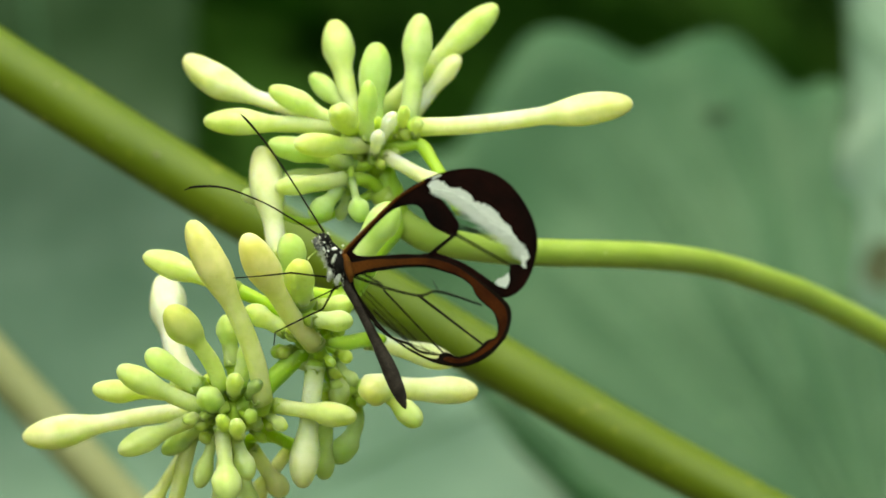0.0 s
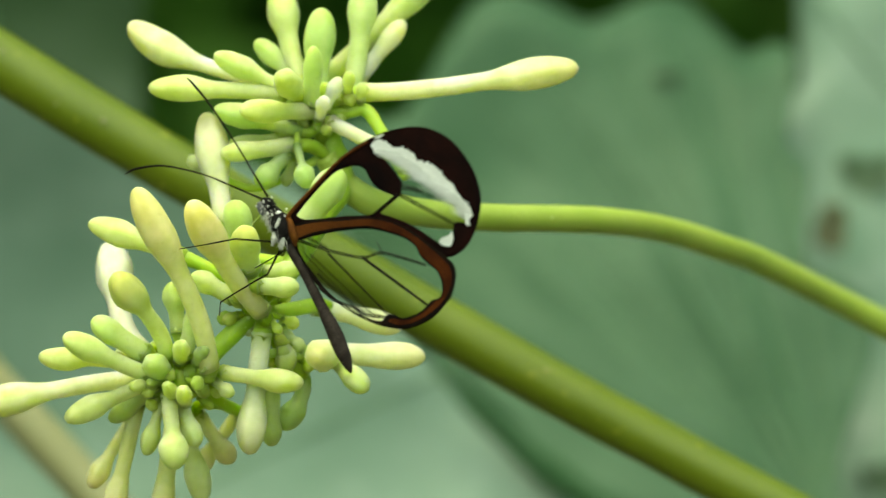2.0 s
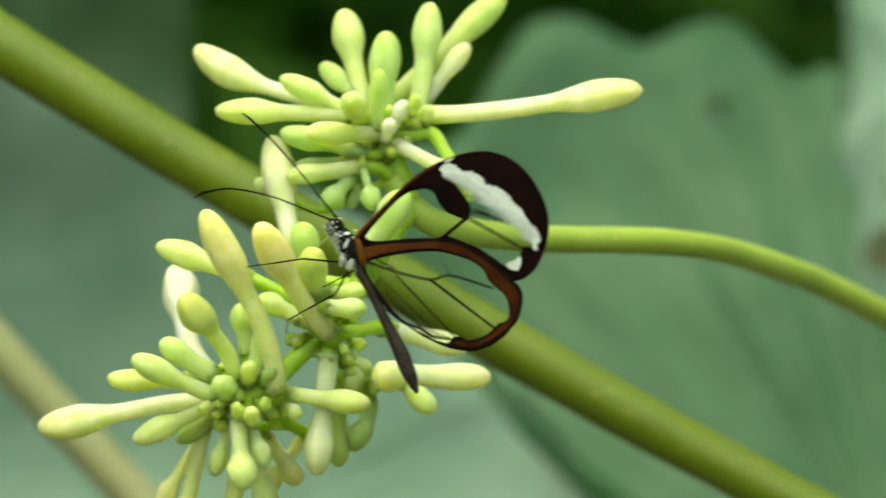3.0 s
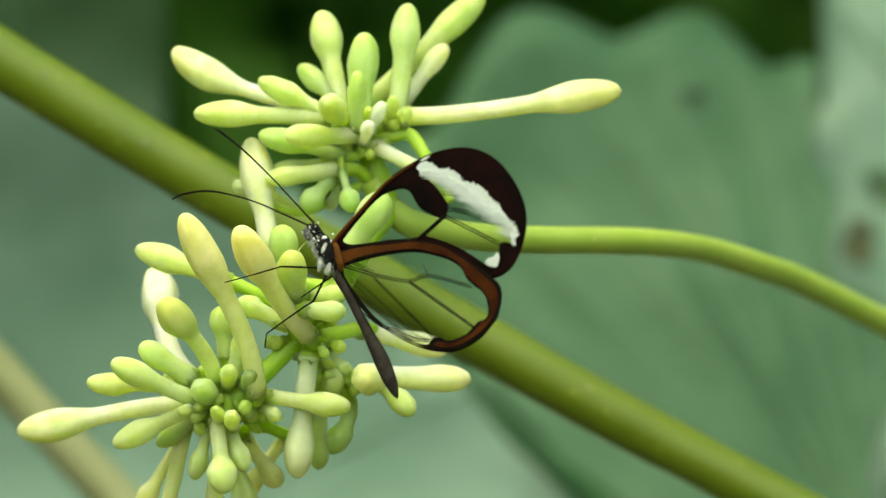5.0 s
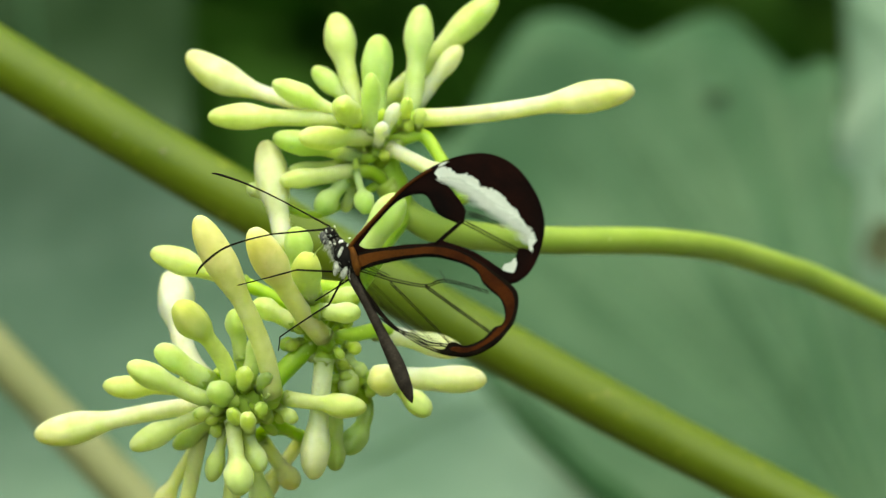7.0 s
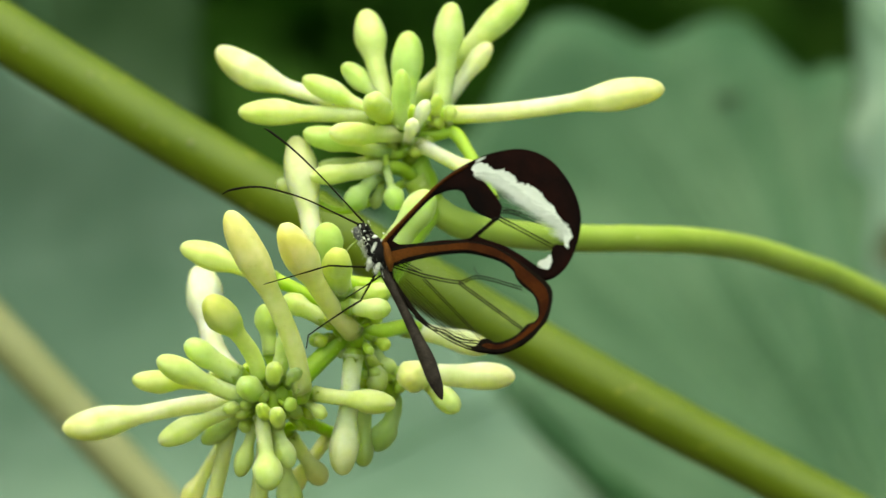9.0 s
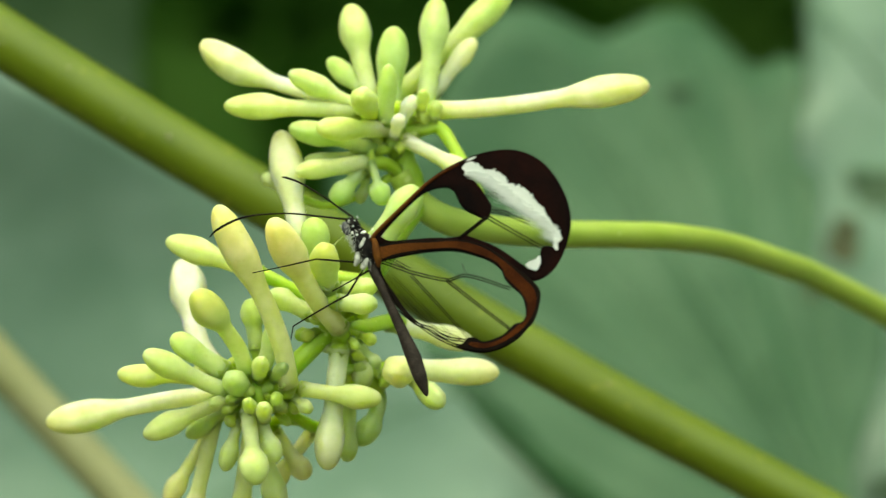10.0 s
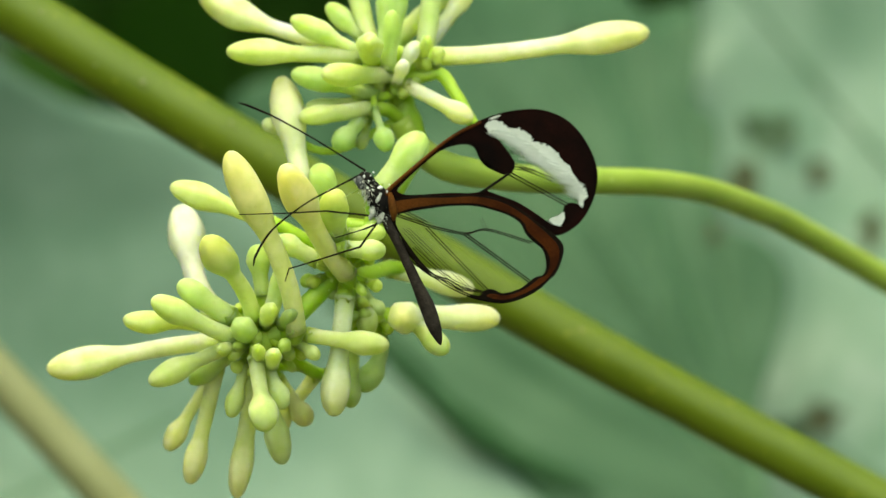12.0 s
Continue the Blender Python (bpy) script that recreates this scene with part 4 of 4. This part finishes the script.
part("abdomen", lathe(spline([(-0.58, 0, -0.92, 0.7), (-0.04, 0, -2.77, 0.75), (1.34, 0, -5.73, 0.62), (3.19, 0, -9.98, 0.75), (4.79, 0, -13.86, 1.05), (5.9, 0, -17.09, 1), (6.55, 0, -19.03, 0.45), (6.73, 0, -19.68, 0.1)], 5)), DUSK, butterfly, "long slender dark brown abdomen")
part("thorax", lathe(spline([(-2.45, 0, 3.0, 0.75), (-2.0, 0, 2.0, 1.2), (-1.4, 0, 0.9, 1.5), (-0.9, 0, -0.5, 1.4), (-0.5, 0, -1.8, 0.85)], 5)), FUZZ, butterfly, "dark thorax with pale streaks")
part("thorax_patch", lathe(spline([(-0.82, -1.15, 2.01, 0.16), (-1.25, -1.27, 1.14, 0.3), (-1.69, -1.15, 0.27, 0.14)], 4), 10), FUZZ_PALE, butterfly, "pale grey fuzzy stripe")
part("thorax_patch", lathe(spline([(-1.75, -1.0, 0.26, 0.23), (-2.05, -0.95, -0.8, 0.42), (-2.49, -1.0, -1.87, 0.20)], 4), 10), FUZZ_PALE, butterfly, "pale grey fuzzy flank")
part("thorax_patch", lathe(spline([(-0.56, -1.05, -0.69, 0.23), (-1.0, -0.95, -1.5, 0.42), (-1.34, -1.05, -2.35, 0.20)], 4), 10), FUZZ_PALE, butterfly, "pale grey fuzzy patch")
part("shoulder", lathe(spline([(0.3, -0.7, 1.9, 0.25), (0.6, -0.75, 0.3, 0.55), (0.75, -0.6, -1.0, 0.5), (0.7, -0.5, -2.0, 0.2)], 4), 10), RUST, butterfly, "rusty orange wing root")


def dot(x, y, z, r, parent):
    bm = bmesh.new()
    bmesh.ops.create_icosphere(bm, subdivisions=2, radius=1.05 * r / 1000)
    tilt = Euler((x * 9, y * 7, z * 11)).to_matrix()
    for v in bm.verts:
        v.co = tilt @ Vector((0.8 * v.co.x, 0.5 * v.co.y, 1.15 * v.co.z))
        v.co *= 1 + 0.6 * noise.noise(v.co * 4000 + Vector((x, y, z)))
    part("spot", bm, WHITE, parent, "white dot", Matrix.Translation((x / 1000, y / 1000, z / 1000)))


for spot in ((-0.89, -1.25, 2.79, 0.3), (0.32, -1.1, 3.2, 0.14), (-0.0, -1.3, 2.23, 0.15), (-1.77, -1.2, 1.2, 0.14), (-1.97, -1.1, 2.42, 0.16)):
    dot(*spot, butterfly)
head = part("head", lathe(spline([(-2.15, 0, 2.68, 0.5), (-2.62, 0, 3.23, 0.85), (-3.19, 0, 3.79, 0.9), (-3.76, 0, 4.34, 0.4)], 4)), FUZZ, butterfly, "small black and white head")
for s in (-1, 1):
    bm = bmesh.new()
    bmesh.ops.create_uvsphere(bm, u_segments=14, v_segments=10, radius=0.00075)
    bmesh.ops.scale(bm, vec=(0.85, 0.8, 1.35), verts=bm.verts)
    part("eye", bm, EYE_SKIN, head, "oval dark grey eye", Matrix.Translation((-0.00365, s * 0.0006, 0.0032)) @ Matrix.Rotation(radians(-18), 4, "Y"))
    part("palp", lathe(spline([(-3.6, s * 0.3, 3.0, 0.26), (-4.1, s * 0.3, 3.0, 0.22), (-4.7, s * 0.3, 3.6, 0.08)], 4), 8), FUZZ_PALE, head)
for spot in ((-3.15, -0.95, 4.2, 0.24), (-1.8, -0.9, 4.77, 0.2), (-2.51, -1.0, 3.58, 0.13), (-2.23, -0.95, 4.33, 0.12), (-2.7, -0.9, 2.65, 0.2)):
    dot(*spot, head)


def fuzz():
    """Fine hairs standing off the thorax and head."""
    rng = random.Random(3)
    bm = bmesh.new()
    for _ in range(520):
        t = rng.random()
        c = Vector((-3.18, 0, 3.7)).lerp(Vector((-0.66, 0, -1.85)), t)
        d = Vector((rng.gauss(-0.5, 1), rng.gauss(-0.5, 1), rng.gauss(0, 0.6))).normalized()
        a = c + d * rng.uniform(0.8, 1.2)
        b = a + (d + Vector((0.26, 0, -0.46))) * rng.uniform(0.3, 0.8)
        tube(bm, [(*(a / 1000), 0.00004), (*(b / 1000), 0.000012)], 4)
    part("fuzz", bm, FUZZ_PALE, butterfly, "fine pale hairs")


fuzz()
rod("proboscis", [(-3.36, -0.3, 2.77), (-4.26, -0.6, 2.03), (-5.37, 0, 1.29), (-6.27, 1, 0.55)], 0.09, 0.06, STEM, butterfly, n=5)


def leg(pts, r):
    """A thin jointed leg: straight between its joints, tapering to the foot."""
    rows = [pts[0]]
    for a, p, c in zip(pts, pts[1:], pts[2:]):
        rows += [tuple(v + 0.14 * (w - v) for v, w in zip(p, a)), p, tuple(v + 0.14 * (w - v) for v, w in zip(p, c))]
    rows.append(pts[-1])
    return rod("leg", rows, r * 0.85, r * 0.42, RIM, butterfly, n=4)


leg([(-1.41, -0.6, -1.48), (-8.6, 0.2, -1.1), (-14.5, 3.5, -2.5), (-22.0, 8, -4.2)], 0.17)
leg([(-1.16, -0.6, -1.85), (-4.0, -0.4, -5.9), (-6.4, 0.8, -7.0), (-11.9, 4, -9.7), (-14.9, 6, -11.2), (-15.6, 6.5, -13.2)], 0.18)
leg([(-0.69, 0.6, -2.4), (-3.69, 1.6, -3.97), (-8.03, 4, -6.01)], 0.17)


def antenna(at, bow):
    ob = new("antenna")
    ob.parent = butterfly
    ob.matrix_basis = at
    WORLD_OF[ob] = at
    rows = spline([(0, 0, 0, 0.15), (-4, 0, 0.6 * bow, 0.12), (-8.6, 0, 1.2 * bow, 0.11), (-14.3, 0, 1.2 * bow, 0.14), (-18.2, 0, 0.2 * bow, 0.17), (-19.6, 0, -0.6 * bow, 0.08)], 5)
    bm = bmesh.new()
    tube(bm, [tuple(v / 1000 for v in r) for r in rows], 8)
    part("shaft", bm, RIM, ob, "thin black feeler with a clubbed tip", at)
    return ob


near_feeler = antenna(pose(-0.0035, -0.0004, 0.0044), 1.3)
far_feeler = antenna(pose(-0.0031, 0.0004, 0.0046), 0.4)

# the wings' roots lie at the butterfly's own origin
butterfly.matrix_basis = pose(-0.00221, -0.03100, 1.29703, 7.79, -0.00, -24.23)


def motions():
    walk(butterfly, [
        (0.0, pose(-0.00201, -0.03090, 1.29725, 14.66, 0.55, -24.61)),
        (0.5, pose(-0.00210, -0.03084, 1.29761, 15.07, 0.68, -23.89)),
        (1.0, pose(-0.00223, -0.03091, 1.29763, 14.26, 0.18, -24.98)),
        (1.5, pose(-0.00215, -0.03091, 1.29754, 13.55, 0.04, -24.76)),
        (2.0, pose(-0.00219, -0.03104, 1.29753, 12.25, -0.84, -24.88)),
        (2.5, pose(-0.00228, -0.03102, 1.29755, 12.45, -0.63, -24.98)),
        (3.0, pose(-0.00221, -0.03087, 1.29759, 12.85, 0.38, -24.96)),
        (3.5, pose(-0.00238, -0.03090, 1.29753, 12.41, 0.02, -25.34)),
        (5.5, pose(-0.00248, -0.03131, 1.29744, 7.97, -2.62, -24.82)),
        (6.0, pose(-0.00255, -0.03133, 1.29752, 7.91, -2.66, -25.08)),
        (6.5, pose(-0.00229, -0.03125, 1.29717, 8.24, -1.70, -25.83)),
        (7.0, pose(-0.00211, -0.03113, 1.29704, 8.45, -1.25, -23.48)),
        (9.0, pose(-0.00196, -0.03118, 1.29703, 5.85, -1.31, -22.23)),
        (9.5, pose(-0.00221, -0.03100, 1.29703, 7.79, -0.00, -24.23)),
        (10.0, pose(-0.00229, -0.03106, 1.29704, 6.99, 0.11, -22.52)),
        (10.5, pose(-0.00233, -0.03139, 1.29695, 4.66, -0.24, -21.22)),
        (11.0, pose(-0.00252, -0.03152, 1.29713, 1.92, -0.44, -17.62)),
        (11.5, pose(-0.00283, -0.03116, 1.29684, 3.88, 0.51, -17.29)),
        (12.0, pose(-0.00284, -0.03128, 1.29610, 15.85, 0.99, -12.45)),
    ])
    sway = ((0, -0.3, -0.3), (0.5, 0.1, -0.1), (1.0, 0, -0.3), (1.5, -0.5, -0.6), (2.0, -0.2, -0.1), (2.5, 0, 0.1), (3.5, 0, 0.2), (5.5, -0.1, 0.3), (6.0, 0, 0.3), (6.5, 0.1, 0.9),
            (7.0, 0.1, -0.4), (9.0, 0.4, 0.3), (9.5, 0.1, -0.2), (10.0, 0.5, 0.1), (10.5, 0, 0), (11.0, -0.2, 0), (12.0, 0, 0))
    rest = main_stalk.matrix_basis.copy()
    walk(main_stalk, [(t, Matrix.Translation((dx / 1000, 0, dz / 1000)) @ rest) for t, dx, dz in sway])
    swing = ((0, 22, 55), (0.5, 21, 58), (1.0, 20, 57), (1.5, 19, 53), (2.0, 15, 57), (2.5, 13, 48), (3.0, 13, 47), (3.5, 9, 44), (4.4, 14, 44), (5.5, 17, 44),
             (6.0, -10, 20), (6.5, -26, 23), (7.0, -13, 24), (8.0, 5, 40), (9.0, 17, 43), (9.5, 15, 40), (10.0, -4, 26), (10.5, 0, 17), (11.0, -28, 18), (11.5, -27, 16), (12.0, -38, 27))
    walk(near_feeler, [(t, pose(-0.0035, -0.0004, 0.0044, 0, a, 8)) for t, a, b in swing])
    drawn = {6.0: (14, -32), 6.5: (20, -16), 9.5: (17, -30), 10.0: (13, -38), 10.5: (10, -20), 11.0: (15, -14)}
    walk(far_feeler, [(t, pose(-0.0031, 0.0004, 0.0046, 0, *drawn.get(t, (b, -6)))) for t, a, b in swing])


motions()
